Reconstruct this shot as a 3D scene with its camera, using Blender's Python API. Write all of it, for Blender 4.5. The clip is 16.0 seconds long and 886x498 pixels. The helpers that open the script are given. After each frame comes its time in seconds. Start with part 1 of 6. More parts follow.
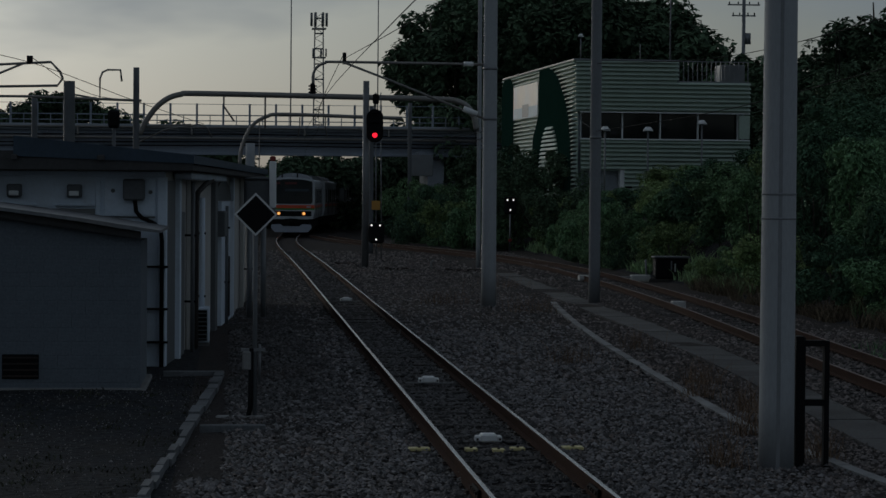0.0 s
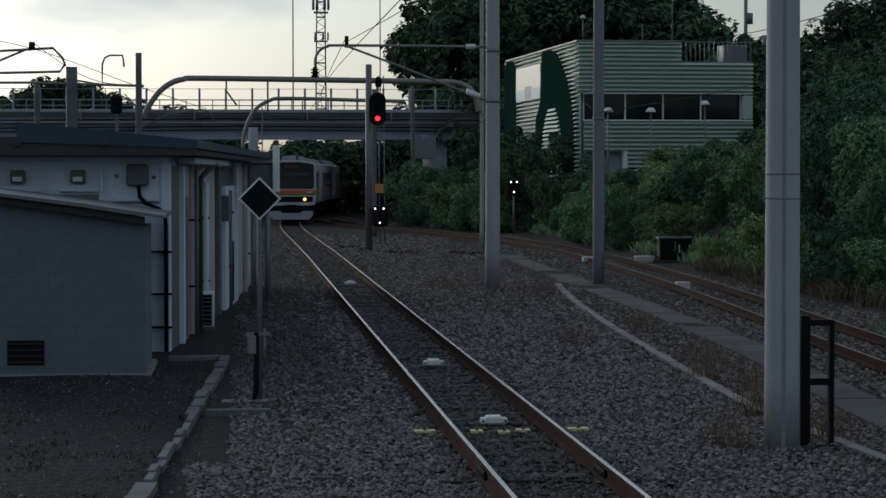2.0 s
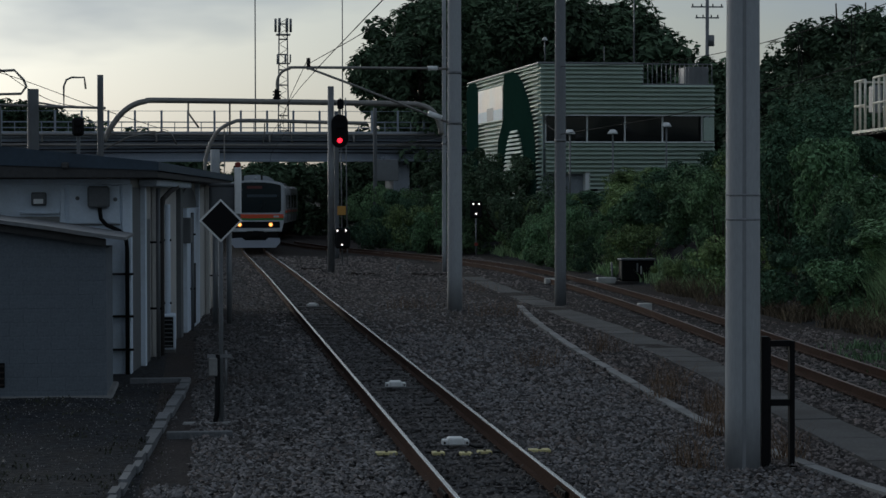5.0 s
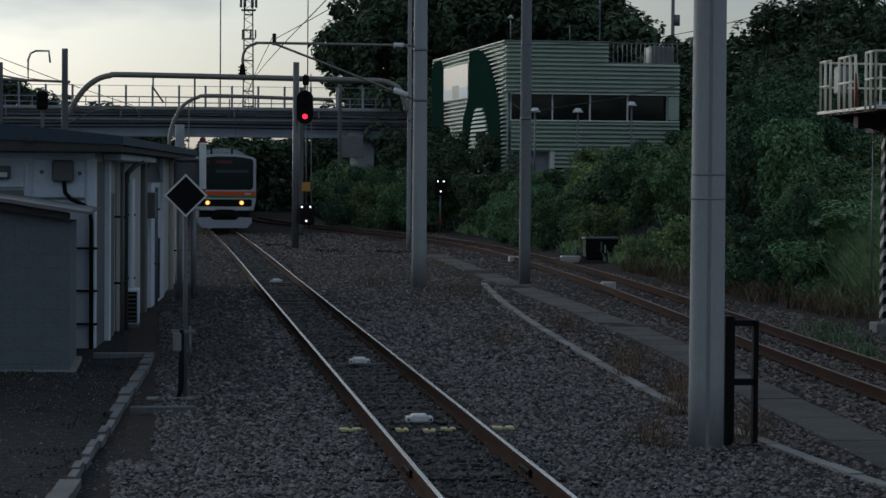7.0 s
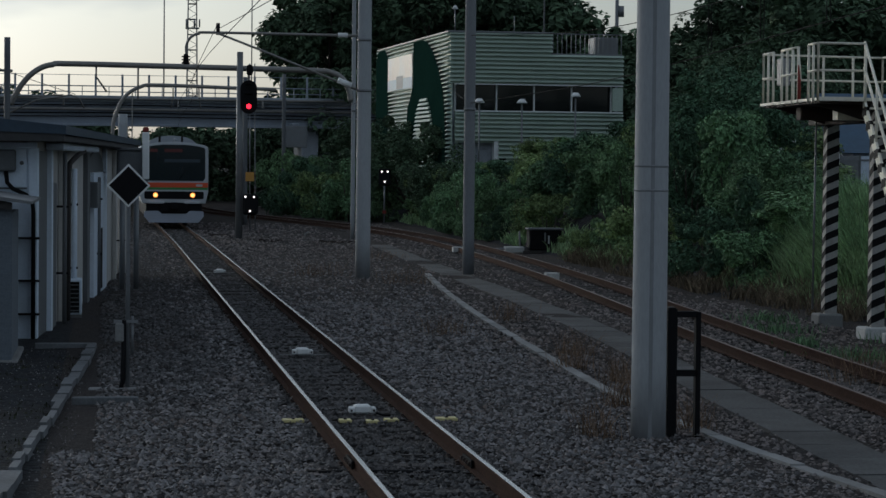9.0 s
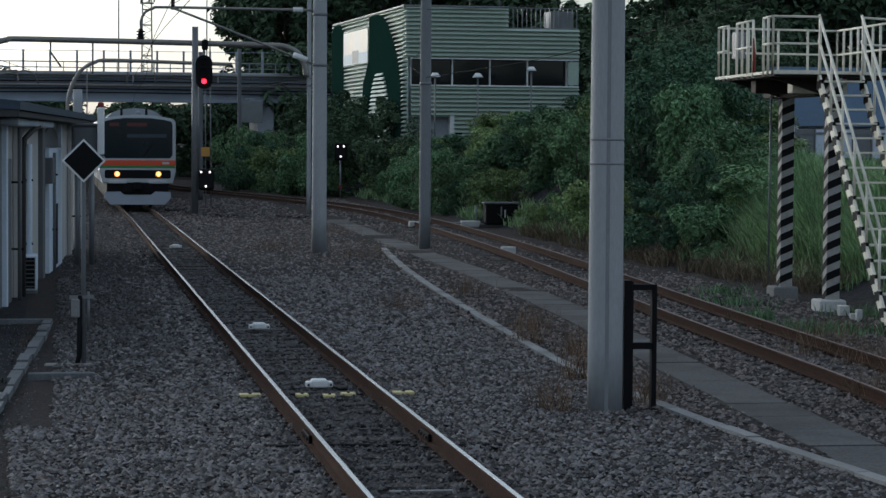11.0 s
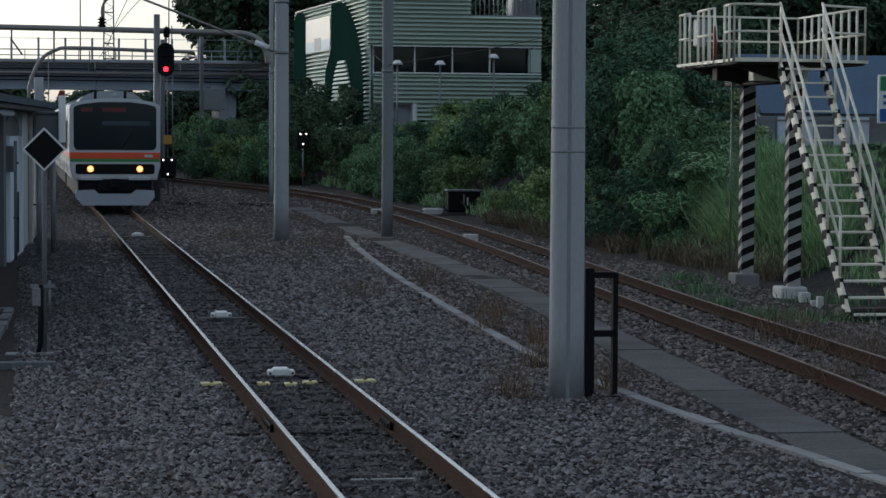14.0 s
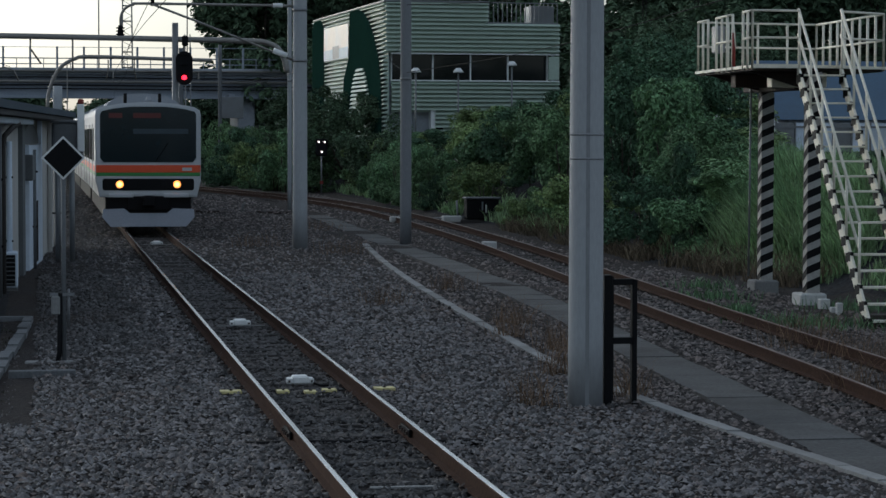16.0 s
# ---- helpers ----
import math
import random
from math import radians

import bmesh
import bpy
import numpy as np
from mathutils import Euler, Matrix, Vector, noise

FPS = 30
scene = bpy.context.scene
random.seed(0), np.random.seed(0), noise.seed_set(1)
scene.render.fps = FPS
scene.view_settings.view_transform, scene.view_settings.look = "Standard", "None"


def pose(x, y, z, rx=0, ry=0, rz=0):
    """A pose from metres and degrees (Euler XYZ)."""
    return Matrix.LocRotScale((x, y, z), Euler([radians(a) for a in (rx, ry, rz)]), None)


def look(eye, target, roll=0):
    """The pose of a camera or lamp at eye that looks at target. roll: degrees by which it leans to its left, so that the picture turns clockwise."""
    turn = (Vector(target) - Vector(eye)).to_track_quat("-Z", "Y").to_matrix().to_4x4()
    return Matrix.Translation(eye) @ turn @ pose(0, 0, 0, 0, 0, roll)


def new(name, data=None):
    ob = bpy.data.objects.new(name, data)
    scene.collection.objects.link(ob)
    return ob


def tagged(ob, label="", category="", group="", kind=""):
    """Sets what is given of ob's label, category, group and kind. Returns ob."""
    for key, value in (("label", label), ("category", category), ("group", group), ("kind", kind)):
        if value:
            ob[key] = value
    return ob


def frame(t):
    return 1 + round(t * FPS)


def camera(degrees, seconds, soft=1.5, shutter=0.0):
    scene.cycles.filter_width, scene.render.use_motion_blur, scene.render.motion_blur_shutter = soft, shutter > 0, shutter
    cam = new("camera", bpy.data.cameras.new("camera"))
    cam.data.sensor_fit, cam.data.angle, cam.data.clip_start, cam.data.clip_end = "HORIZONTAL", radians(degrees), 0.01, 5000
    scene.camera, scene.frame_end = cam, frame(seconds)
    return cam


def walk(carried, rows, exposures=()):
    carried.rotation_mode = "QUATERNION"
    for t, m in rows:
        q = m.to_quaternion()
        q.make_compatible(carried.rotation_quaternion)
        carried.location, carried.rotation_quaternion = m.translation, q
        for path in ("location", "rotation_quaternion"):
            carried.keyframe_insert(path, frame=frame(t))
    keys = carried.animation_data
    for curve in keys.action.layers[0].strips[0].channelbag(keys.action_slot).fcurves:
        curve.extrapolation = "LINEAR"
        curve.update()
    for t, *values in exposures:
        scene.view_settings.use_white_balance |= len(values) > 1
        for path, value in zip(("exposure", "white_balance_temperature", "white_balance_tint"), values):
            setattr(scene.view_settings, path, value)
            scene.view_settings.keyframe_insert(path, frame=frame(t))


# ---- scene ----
K, T = 5850, 5
EXPO = [(0.0, -1.0, K, T), (0.9, -1.15, K, T), (1.3, -0.2, K, T), (1.8, 0.2, K, T), (4.5, -0.1, K, T), (7.0, 0.02, K - 70, T), (8.0, 0.12, K - 70, T), (9.0, 0.1, K - 70, T), (11.3, 0.8, K - 140, T), (12.0, 0.4, K - 140, T), (12.5, 0.3, K - 140, T), (13.0, 0.38, K - 140, T), (13.5, 0.38, K - 140, T), (14.5, 0.92, K - 80, T), (15.4, 0.78, K - 80, T), (16.0, 0.6, K - 80, T)]
# the camera stands on the end of a platform, beside the main track (x = 0), and pans by hand
cam = camera(21.15, 16.0, soft=1.5)
walk(cam, [
    (0.0, pose(-2.883, 0.016, 2.725, 88.647, -0.451, -4.998)),
    (0.5, pose(-2.883, 0.013, 2.726, 88.751, -0.340, -4.962)),
    (1.0, pose(-2.891, 0.015, 2.723, 88.577, -0.156, -4.818)),
    (1.5, pose(-2.882, 0.021, 2.725, 88.338, 0.035, -4.811)),
    (2.0, pose(-2.887, 0.008, 2.723, 88.230, 0.051, -4.920)),
    (2.5, pose(-2.884, -0.005, 2.714, 88.340, 0.123, -5.051)),
    (3.0, pose(-2.882, -0.009, 2.716, 88.525, 0.105, -5.299)),
    (3.5, pose(-2.875, -0.007, 2.717, 88.537, 0.206, -5.448)),
    (4.0, pose(-2.873, -0.011, 2.720, 88.508, 0.277, -5.514)),
    (4.5, pose(-2.870, -0.006, 2.720, 88.683, 0.340, -5.633)),
    (4.7, pose(-2.870, -0.006, 2.720, 88.788, 0.249, -5.686)),
    (6.8, pose(-2.889, 0.002, 2.715, 88.180, -0.520, -6.467)),
    (7.0, pose(-2.889, 0.002, 2.715, 88.216, -0.400, -6.683)),
    (7.5, pose(-2.888, 0.009, 2.717, 88.052, -0.354, -7.083)),
    (8.0, pose(-2.885, -0.003, 2.719, 88.011, -0.397, -7.577)),
    (8.5, pose(-2.885, -0.011, 2.715, 88.009, -0.523, -7.848)),
    (9.0, pose(-2.880, 0.011, 2.721, 87.993, -0.568, -8.029)),
    (9.2, pose(-2.880, 0.011, 2.721, 87.987, -0.725, -8.088)),
    (11.3, pose(-2.880, -0.003, 2.714, 87.357, -0.332, -9.245)),
    (11.5, pose(-2.871, 0.003, 2.723, 87.440, -0.333, -9.342)),
    (12.0, pose(-2.877, -0.001, 2.720, 87.650, -0.364, -9.553)),
    (12.5, pose(-2.870, 0.004, 2.716, 87.519, -0.390, -9.793)),
    (13.0, pose(-2.872, -0.014, 2.718, 87.275, -0.405, -10.009)),
    (13.5, pose(-2.873, 0.004, 2.712, 87.158, -0.357, -10.007)),
    (14.0, pose(-2.862, -0.011, 2.724, 87.088, -0.309, -9.981)),
    (14.5, pose(-2.862, -0.004, 2.720, 86.966, -0.374, -10.086)),
    (15.0, pose(-2.868, 0.009, 2.721, 86.757, -0.490, -10.236)),
    (15.5, pose(-2.863, -0.004, 2.720, 86.862, -0.351, -10.067)),
    (16.0, pose(-2.864, -0.008, 2.723, 87.268, -0.134, -9.541)),
], exposures=EXPO)

# ---- world and sun: dusk, the bright sky low ahead and to the left ----
world = bpy.data.worlds.new("dusk")
scene.world = world
world.use_nodes = True
wn, wl = world.node_tree.nodes, world.node_tree.links
sky = wn.new("ShaderNodeTexSky")
sky.sky_type, sky.sun_disc = "NISHITA", False
SUN_EL, SUN_AZ = radians(11.0), radians(-32.0)
sky.sun_elevation, sky.sun_rotation = SUN_EL, SUN_AZ
sky.air_density, sky.dust_density, sky.ozone_density = 1.0, 2.5, 2.5
wco = wn.new("ShaderNodeTexCoord")
wmap = wn.new("ShaderNodeMapping")
wmap.inputs["Scale"].default_value = (1.0, 1.0, 3.2)
wl.new(wco.outputs["Generated"], wmap.inputs[0])
wno = wn.new("ShaderNodeTexNoise")
wno.inputs["Scale"].default_value, wno.inputs["Detail"].default_value = 4.0, 5.0
wl.new(wmap.outputs[0], wno.inputs["Vector"])
wra = wn.new("ShaderNodeValToRGB")
wra.color_ramp.elements[0].position, wra.color_ramp.elements[1].position = 0.45, 0.60
wsep = wn.new("ShaderNodeSeparateXYZ")
wl.new(wco.outputs["Generated"], wsep.inputs[0])
wup = wn.new("ShaderNodeMath")
wup.operation = "MULTIPLY_ADD"
wup.inputs[1].default_value, wup.inputs[2].default_value = 2.2, -0.14
wl.new(wsep.outputs["Z"], wup.inputs[0])
wsum = wn.new("ShaderNodeMath")
wsum.operation = "ADD"
wl.new(wno.outputs["Fac"], wsum.inputs[0])
wlim = wn.new("ShaderNodeClamp")
wlim.inputs["Min"].default_value, wlim.inputs["Max"].default_value = -0.14, 0.04
wl.new(wup.outputs[0], wlim.inputs["Value"])
wl.new(wlim.outputs[0], wsum.inputs[1])
wl.new(wsum.outputs[0], wra.inputs[0])
wmx = wn.new("ShaderNodeMixRGB")
wmx.inputs["Color2"].default_value = (3.2, 3.45, 3.8, 1)
wsc = wn.new("ShaderNodeMath")
wsc.operation = "MULTIPLY"
wsc.inputs[1].default_value = 0.7
wl.new(wra.outputs[0], wsc.inputs[0])
wl.new(wsc.outputs[0], wmx.inputs["Fac"])
whs = wn.new("ShaderNodeHueSaturation")
whs.inputs["Saturation"].default_value = 0.5
wl.new(sky.outputs[0], whs.inputs["Color"])
wl.new(whs.outputs[0], wmx.inputs["Color1"])
wl.new(wmx.outputs[0], wn["Background"].inputs["Color"])
wn["Background"].inputs["Strength"].default_value = 0.10

sun = new("sun", bpy.data.lights.new("sun", "SUN"))
sun.data.energy, sun.data.angle, sun.data.color = 0.35, radians(30), (1.0, 0.93, 0.84)
sun_from = Vector((math.sin(SUN_AZ), math.cos(SUN_AZ), math.tan(radians(14))))
sun.matrix_world = look(sun_from * 50, (0, 0, 0))


# ---- materials ----
def mat(name, base, rough=0.7, metal=0.0, grain=30.0, vary=0.25, stain=1.2, stain_amount=0.35, stain_colour=None,
        bump=0.25, bump_size=0.01, emit=None, emit_strength=0.0, per_piece=0.0, per_island=0.0, stretch=(1, 1, 1), spec=0.5):
    m = bpy.data.materials.new(name)
    m.use_nodes = True
    n, l = m.node_tree.nodes, m.node_tree.links
    b = n["Principled BSDF"]
    b.inputs["Roughness"].default_value, b.inputs["Metallic"].default_value = rough, metal
    b.inputs["Specular IOR Level"].default_value = spec
    tc, mp = n.new("ShaderNodeTexCoord"), n.new("ShaderNodeMapping")
    mp.inputs["Scale"].default_value = stretch
    l.new(tc.outputs["Object"], mp.inputs[0])
    n1, n2 = n.new("ShaderNodeTexNoise"), n.new("ShaderNodeTexNoise")
    n1.inputs["Scale"].default_value, n1.inputs["Detail"].default_value = grain, 4
    n2.inputs["Scale"].default_value, n2.inputs["Detail"].default_value = stain, 6
    n2.inputs["Roughness"].default_value = 0.65
    for q in (n1, n2):
        l.new(mp.outputs[0], q.inputs["Vector"])
    hi = tuple(min(1, c * (1 + vary)) for c in base) + (1,)
    lo = tuple(c * (1 - vary) for c in base) + (1,)
    r1 = n.new("ShaderNodeValToRGB")
    r1.color_ramp.elements[0].position, r1.color_ramp.elements[1].position = 0.3, 0.7
    r1.color_ramp.elements[0].color, r1.color_ramp.elements[1].color = lo, hi
    l.new(n1.outputs["Fac"], r1.inputs[0])
    r2 = n.new("ShaderNodeValToRGB")
    r2.color_ramp.elements[0].position, r2.color_ramp.elements[1].position = 0.45, 0.72
    l.new(n2.outputs["Fac"], r2.inputs[0])
    k = n.new("ShaderNodeMath")
    k.operation = "MULTIPLY"
    k.inputs[1].default_value = stain_amount
    l.new(r2.outputs[0], k.inputs[0])
    mx = n.new("ShaderNodeMixRGB")
    mx.inputs["Color2"].default_value = (stain_colour or tuple(c * 0.5 for c in base)) + (1,)
    l.new(k.outputs[0], mx.inputs["Fac"])
    l.new(r1.outputs[0], mx.inputs["Color1"])
    out = mx.outputs[0]
    for amount, node, socket in ((per_piece, "ShaderNodeObjectInfo", "Random"), (per_island, "ShaderNodeNewGeometry", "Random Per Island")):
        if amount:
            oi = n.new(node)
            mr = n.new("ShaderNodeMapRange")
            mr.inputs["To Min"].default_value, mr.inputs["To Max"].default_value = 1 - amount, 1 + amount
            l.new(oi.outputs[socket], mr.inputs["Value"])
            hs = n.new("ShaderNodeHueSaturation")
            l.new(mr.outputs[0], hs.inputs["Value"])
            l.new(out, hs.inputs["Color"])
            out = hs.outputs[0]
    l.new(out, b.inputs["Base Color"])
    if bump:
        bp = n.new("ShaderNodeBump")
        bp.inputs["Strength"].default_value, bp.inputs["Distance"].default_value = bump, bump_size
        l.new(n1.outputs["Fac"], bp.inputs["Height"])
        l.new(bp.outputs[0], b.inputs["Normal"])
    if emit:
        b.inputs["Emission Color"].default_value = emit + (1,)
        b.inputs["Emission Strength"].default_value = emit_strength
    return m


def leaf_mat(name, base, stain_colour):
    m = mat(name, base, 0.75, 0, 3.0, 0.35, 0.5, 0.6, stain_colour, 0, per_island=0.6, per_piece=0.28, spec=0.12)
    b = m.node_tree.nodes["Principled BSDF"]
    b.inputs["Transmission Weight"].default_value = 0.0
    return m


# kept darker than the stones: shade in the gaps between them is in this colour
M_GROUND = mat("gravel_ground", (0.043, 0.038, 0.036), 0.95, 0, 22, 0.5, 0.35, 0.6, (0.062, 0.048, 0.04), 0.9, 0.05, spec=0.1)
M_BALLASTDARK = mat("oily_ballast_stone", (0.060, 0.057, 0.056), 0.75, 0, 40, 0.3, 0.7, 0.55, (0.055, 0.042, 0.036), 0.3, 0.01, per_island=0.95)
M_BALLAST = mat("ballast_stone", (0.126, 0.119, 0.118), 0.7, 0, 40, 0.3, 0.7, 0.55, (0.098, 0.078, 0.068), 0.3, 0.01, per_island=0.95)
M_BALLASTBROWN = mat("brown_ballast_stone", (0.124, 0.108, 0.101), 0.75, 0, 40, 0.3, 0.5, 0.7, (0.085, 0.058, 0.045), 0.3, 0.01, per_island=0.95, spec=0.3)
M_TROUGH = mat("soiled_trough_concrete", (0.15, 0.155, 0.16), 0.92, 0, 26, 0.2, 1.4, 0.6, (0.06, 0.058, 0.054), 0.5, 0.01, per_piece=0.25)
# soil leans blue: some blue skylight is mixed into the colour
M_SOIL = mat("dark_soil", (0.025, 0.027, 0.030), 0.95, 0, 9, 0.75, 1.3, 0.7, (0.040, 0.035, 0.030), 1.0, 0.08, spec=0.12)
M_RUST = mat("rusty_rail", (0.056, 0.031, 0.022), 0.95, 0.0, 25, 0.3, 1.5, 0.5, (0.035, 0.02, 0.016), 0.4, 0.004, spec=0.08)
M_POLISH = mat("polished_rail_head", (0.60, 0.59, 0.58), 0.22, 1.0, 60, 0.08, 3, 0.2, (0.45, 0.43, 0.42), 0.05, 0.001)
M_DULLRAIL = mat("dull_rail_head", (0.17, 0.12, 0.10), 0.55, 0.2, 40, 0.2, 2, 0.4, (0.075, 0.042, 0.03), 0.1, 0.002, spec=0.3)
M_SLEEPER = mat("old_timber_sleeper", (0.052, 0.046, 0.043), 0.9, 0, 9, 0.4, 1.2, 0.5, (0.045, 0.04, 0.037), 0.7, 0.02, per_piece=0.3, stretch=(1, 9, 9))
M_CONC = mat("weathered_concrete", (0.235, 0.232, 0.225), 0.9, 0, 30, 0.12, 1.1, 0.45, (0.11, 0.107, 0.10), 0.3, 0.006, per_piece=0.2)
M_PATH = mat("path_concrete", (0.095, 0.093, 0.091), 0.92, 0, 24, 0.26, 0.9, 0.75, (0.044, 0.040, 0.036), 0.7, 0.014, per_piece=0.2, spec=0.25)
M_POLE = mat("spun_concrete_pole", (0.365, 0.375, 0.385), 0.75, 0, 40, 0.07, 0.8, 0.45, (0.255, 0.258, 0.26), 0.15, 0.003, stretch=(1, 1, 0.25))
M_POLEDARK = mat("weathered_pole", (0.205, 0.21, 0.22), 0.8, 0, 40, 0.1, 0.8, 0.45, (0.14, 0.14, 0.142), 0.15, 0.003, stretch=(1, 1, 0.25))
M_POLESEAM = mat("pole_seam", (0.25, 0.255, 0.262), 0.85, 0, 40, 0.1, 0.8, 0.5, (0.18, 0.18, 0.18), 0.2, 0.003, stretch=(1, 1, 0.25))
M_STEELPOLE = mat("grey_steel", (0.21, 0.215, 0.22), 0.55, 0.4, 30, 0.1, 1.2, 0.4, (0.13, 0.12, 0.11), 0.1, 0.002)
M_DARKSTEEL = mat("dark_rusted_steel", (0.032, 0.024, 0.021), 0.75, 0.3, 35, 0.3, 2.0, 0.5, (0.085, 0.045, 0.03), 0.3, 0.004)
M_BLACK = mat("black_paint", (0.007, 0.007, 0.008), 0.7, 0, 40, 0.2, 2, 0.3, (0.016, 0.015, 0.014), 0.1, 0.002, spec=0.15)
M_WHITE = mat("white_paint", (0.80, 0.80, 0.78), 0.5, 0, 40, 0.05, 2, 0.3, (0.5, 0.48, 0.44), 0.1, 0.002)
M_YELLOW = mat("yellow_plate", (0.72, 0.62, 0.28), 0.6, 0, 30, 0.12, 5, 0.5, (0.35, 0.29, 0.16), 0.2, 0.003)
M_CREAM = mat("cream_rail_paint", (0.76, 0.72, 0.60), 0.55, 0, 40, 0.08, 3, 0.4, (0.34, 0.26, 0.17), 0.1, 0.002)
M_PALECONC = mat("whitewashed_concrete", (0.55, 0.545, 0.52), 0.85, 0, 30, 0.1, 3.0, 0.5, (0.28, 0.27, 0.25), 0.3, 0.005)
# grey block and white wall paint, tinted blue to carry the blue skylight
M_BLOCK = mat("skylit_grey_block_wall", (0.137, 0.156, 0.178), 0.95, 0, 30, 0.15, 0.9, 0.55, (0.115, 0.13, 0.145), 0.5, 0.008, per_piece=0.03)
M_WALL = mat("skylit_white_hut_wall", (0.64, 0.71, 0.80), 0.8, 0, 20, 0.05, 0.9, 0.4, (0.40, 0.40, 0.39), 0.2, 0.003)
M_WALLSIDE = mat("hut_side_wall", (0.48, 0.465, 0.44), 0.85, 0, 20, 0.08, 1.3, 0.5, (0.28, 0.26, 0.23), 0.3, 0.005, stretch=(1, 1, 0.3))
M_ROOF = mat("roof_sheet", (0.046, 0.066, 0.09), 0.6, 0.0, 12, 0.1, 0.8, 0.4, (0.028, 0.034, 0.042), 0.2, 0.004, spec=0.25)
M_ROOFDARK = mat("dark_eave", (0.05, 0.048, 0.047), 0.8, 0, 14, 0.2, 1, 0.4, (0.03, 0.03, 0.03), 0.3, 0.006)
M_TIN = mat("tin_roof", (0.17, 0.175, 0.18), 0.6, 0.2, 12, 0.15, 1.2, 0.5, (0.20, 0.17, 0.15), 0.3, 0.01)
M_GREYBOX = mat("grey_cabinet", (0.12, 0.125, 0.13), 0.6, 0, 30, 0.1, 2, 0.3, None, 0.1, 0.002)
M_GREENWALL = mat("green_corrugated_cladding", (0.42, 0.50, 0.415), 0.45, 0.1, 10, 0.06, 0.35, 0.35, (0.32, 0.39, 0.31), 0.1, 0.003)
M_DARKGREEN = mat("dark_green_mural", (0.013, 0.036, 0.028), 1.0, 0, 10, 0.15, 0.5, 0.3, None, 0.1, 0.003, spec=0.0)
M_MURAL = mat("pale_mural_panel", (0.66, 0.56, 0.46), 0.4, 0, 4, 0.06, 0.25, 0.5, (0.52, 0.60, 0.68), 0.05, 0.002)
M_PALEBLUE = mat("pale_blue_mural", (0.42, 0.52, 0.60), 0.5, 0, 6, 0.1, 0.8, 0.4, (0.55, 0.56, 0.55), 0.05, 0.002)
# blue-green reflection on the windscreen is put into its base colour
M_WINDSCREEN = mat("windscreen_reflection_tint", (0.005, 0.014, 0.019), 0.08, 0, 5, 0.15, 0.5, 0.3, None, 0.02, 0.001, spec=0.5)
M_BLIND = mat("cab_blind", (0.028, 0.045, 0.058), 0.5, 0, 5, 0.15, 0.5, 0.3, None, 0.02, 0.001)
M_GLASS = mat("dark_window_glass", (0.006, 0.007, 0.009), 0.1, 0, 5, 0.2, 0.5, 0.3, None, 0.02, 0.001, spec=0.45)
M_BRIDGE = mat("bridge_girder", (0.29, 0.32, 0.37), 0.6, 0.2, 8, 0.08, 0.3, 0.5, (0.20, 0.205, 0.215), 0.15, 0.006)
M_BRIDGECONC = mat("bridge_concrete", (0.36, 0.385, 0.42), 0.9, 0, 10, 0.1, 0.3, 0.5, (0.17, 0.17, 0.165), 0.3, 0.01)
M_PIPE = mat("galvanised_pipe", (0.27, 0.255, 0.235), 0.55, 0.5, 20, 0.1, 1, 0.4, (0.17, 0.14, 0.115), 0.1, 0.003)
M_TRAINGREY = mat("stainless_car_side", (0.45, 0.46, 0.475), 0.55, 0.3, 20, 0.05, 0.6, 0.25, (0.40, 0.40, 0.40), 0.05, 0.002)
M_TRAINWHITE = mat("white_train_front", (0.47, 0.485, 0.505), 0.35, 0, 20, 0.04, 1.2, 0.25, (0.56, 0.56, 0.56), 0.05, 0.002)
M_TRAINROOF = mat("train_roof", (0.29, 0.305, 0.33), 0.7, 0, 20, 0.06, 0.8, 0.4, (0.24, 0.24, 0.24), 0.1, 0.003)
M_ORANGE = mat("orange_band", (0.66, 0.075, 0.018), 0.4, 0, 20, 0.05, 1.5, 0.2, (0.55, 0.10, 0.03), 0.03, 0.001)
M_GREEN = mat("green_band", (0.05, 0.23, 0.06), 0.35, 0, 20, 0.05, 1.5, 0.2, None, 0.03, 0.001)
M_HEAD = mat("headlight_glow", (0.9, 0.5, 0.2), 0.3, 0, 5, 0.02, 1, 0.0, None, 0, emit=(1.0, 0.30, 0.05), emit_strength=1.1)
M_BULB = mat("headlight_bulb", (0.9, 0.7, 0.4), 0.3, 0, 5, 0.02, 1, 0.0, None, 0, emit=(1.0, 0.46, 0.10), emit_strength=3.0)
M_RED = mat("red_signal_glow", (0.5, 0.02, 0.03), 0.3, 0, 5, 0.02, 1, 0.0, None, 0, emit=(1.0, 0.012, 0.03), emit_strength=3.2)
M_LEDRED = mat("destination_led", (0.02, 0.006, 0.006), 0.4, 0, 60, 0.2, 9, 0.3, None, 0, emit=(1.0, 0.10, 0.07), emit_strength=0.009)
M_DOTS = mat("white_signal_glow", (0.8, 0.75, 0.7), 0.3, 0, 5, 0.02, 1, 0.0, None, 0, emit=(1.0, 0.82, 0.74), emit_strength=1.7)
M_AMBER = mat("amber_plate", (0.50, 0.25, 0.04), 0.5, 0, 30, 0.1, 3, 0.3, None, 0.1, 0.002)
M_LEAF = leaf_mat("bank_leaf", (0.135, 0.225, 0.112), (0.07, 0.13, 0.07))
M_LEAFLIGHT = leaf_mat("light_leaf", (0.175, 0.275, 0.135), (0.10, 0.16, 0.08))
M_LEAFYOUNG = leaf_mat("young_leaf", (0.19, 0.255, 0.105), (0.10, 0.16, 0.075))
M_LEAFDEEP = leaf_mat("deep_leaf", (0.078, 0.138, 0.080), (0.046, 0.086, 0.054))
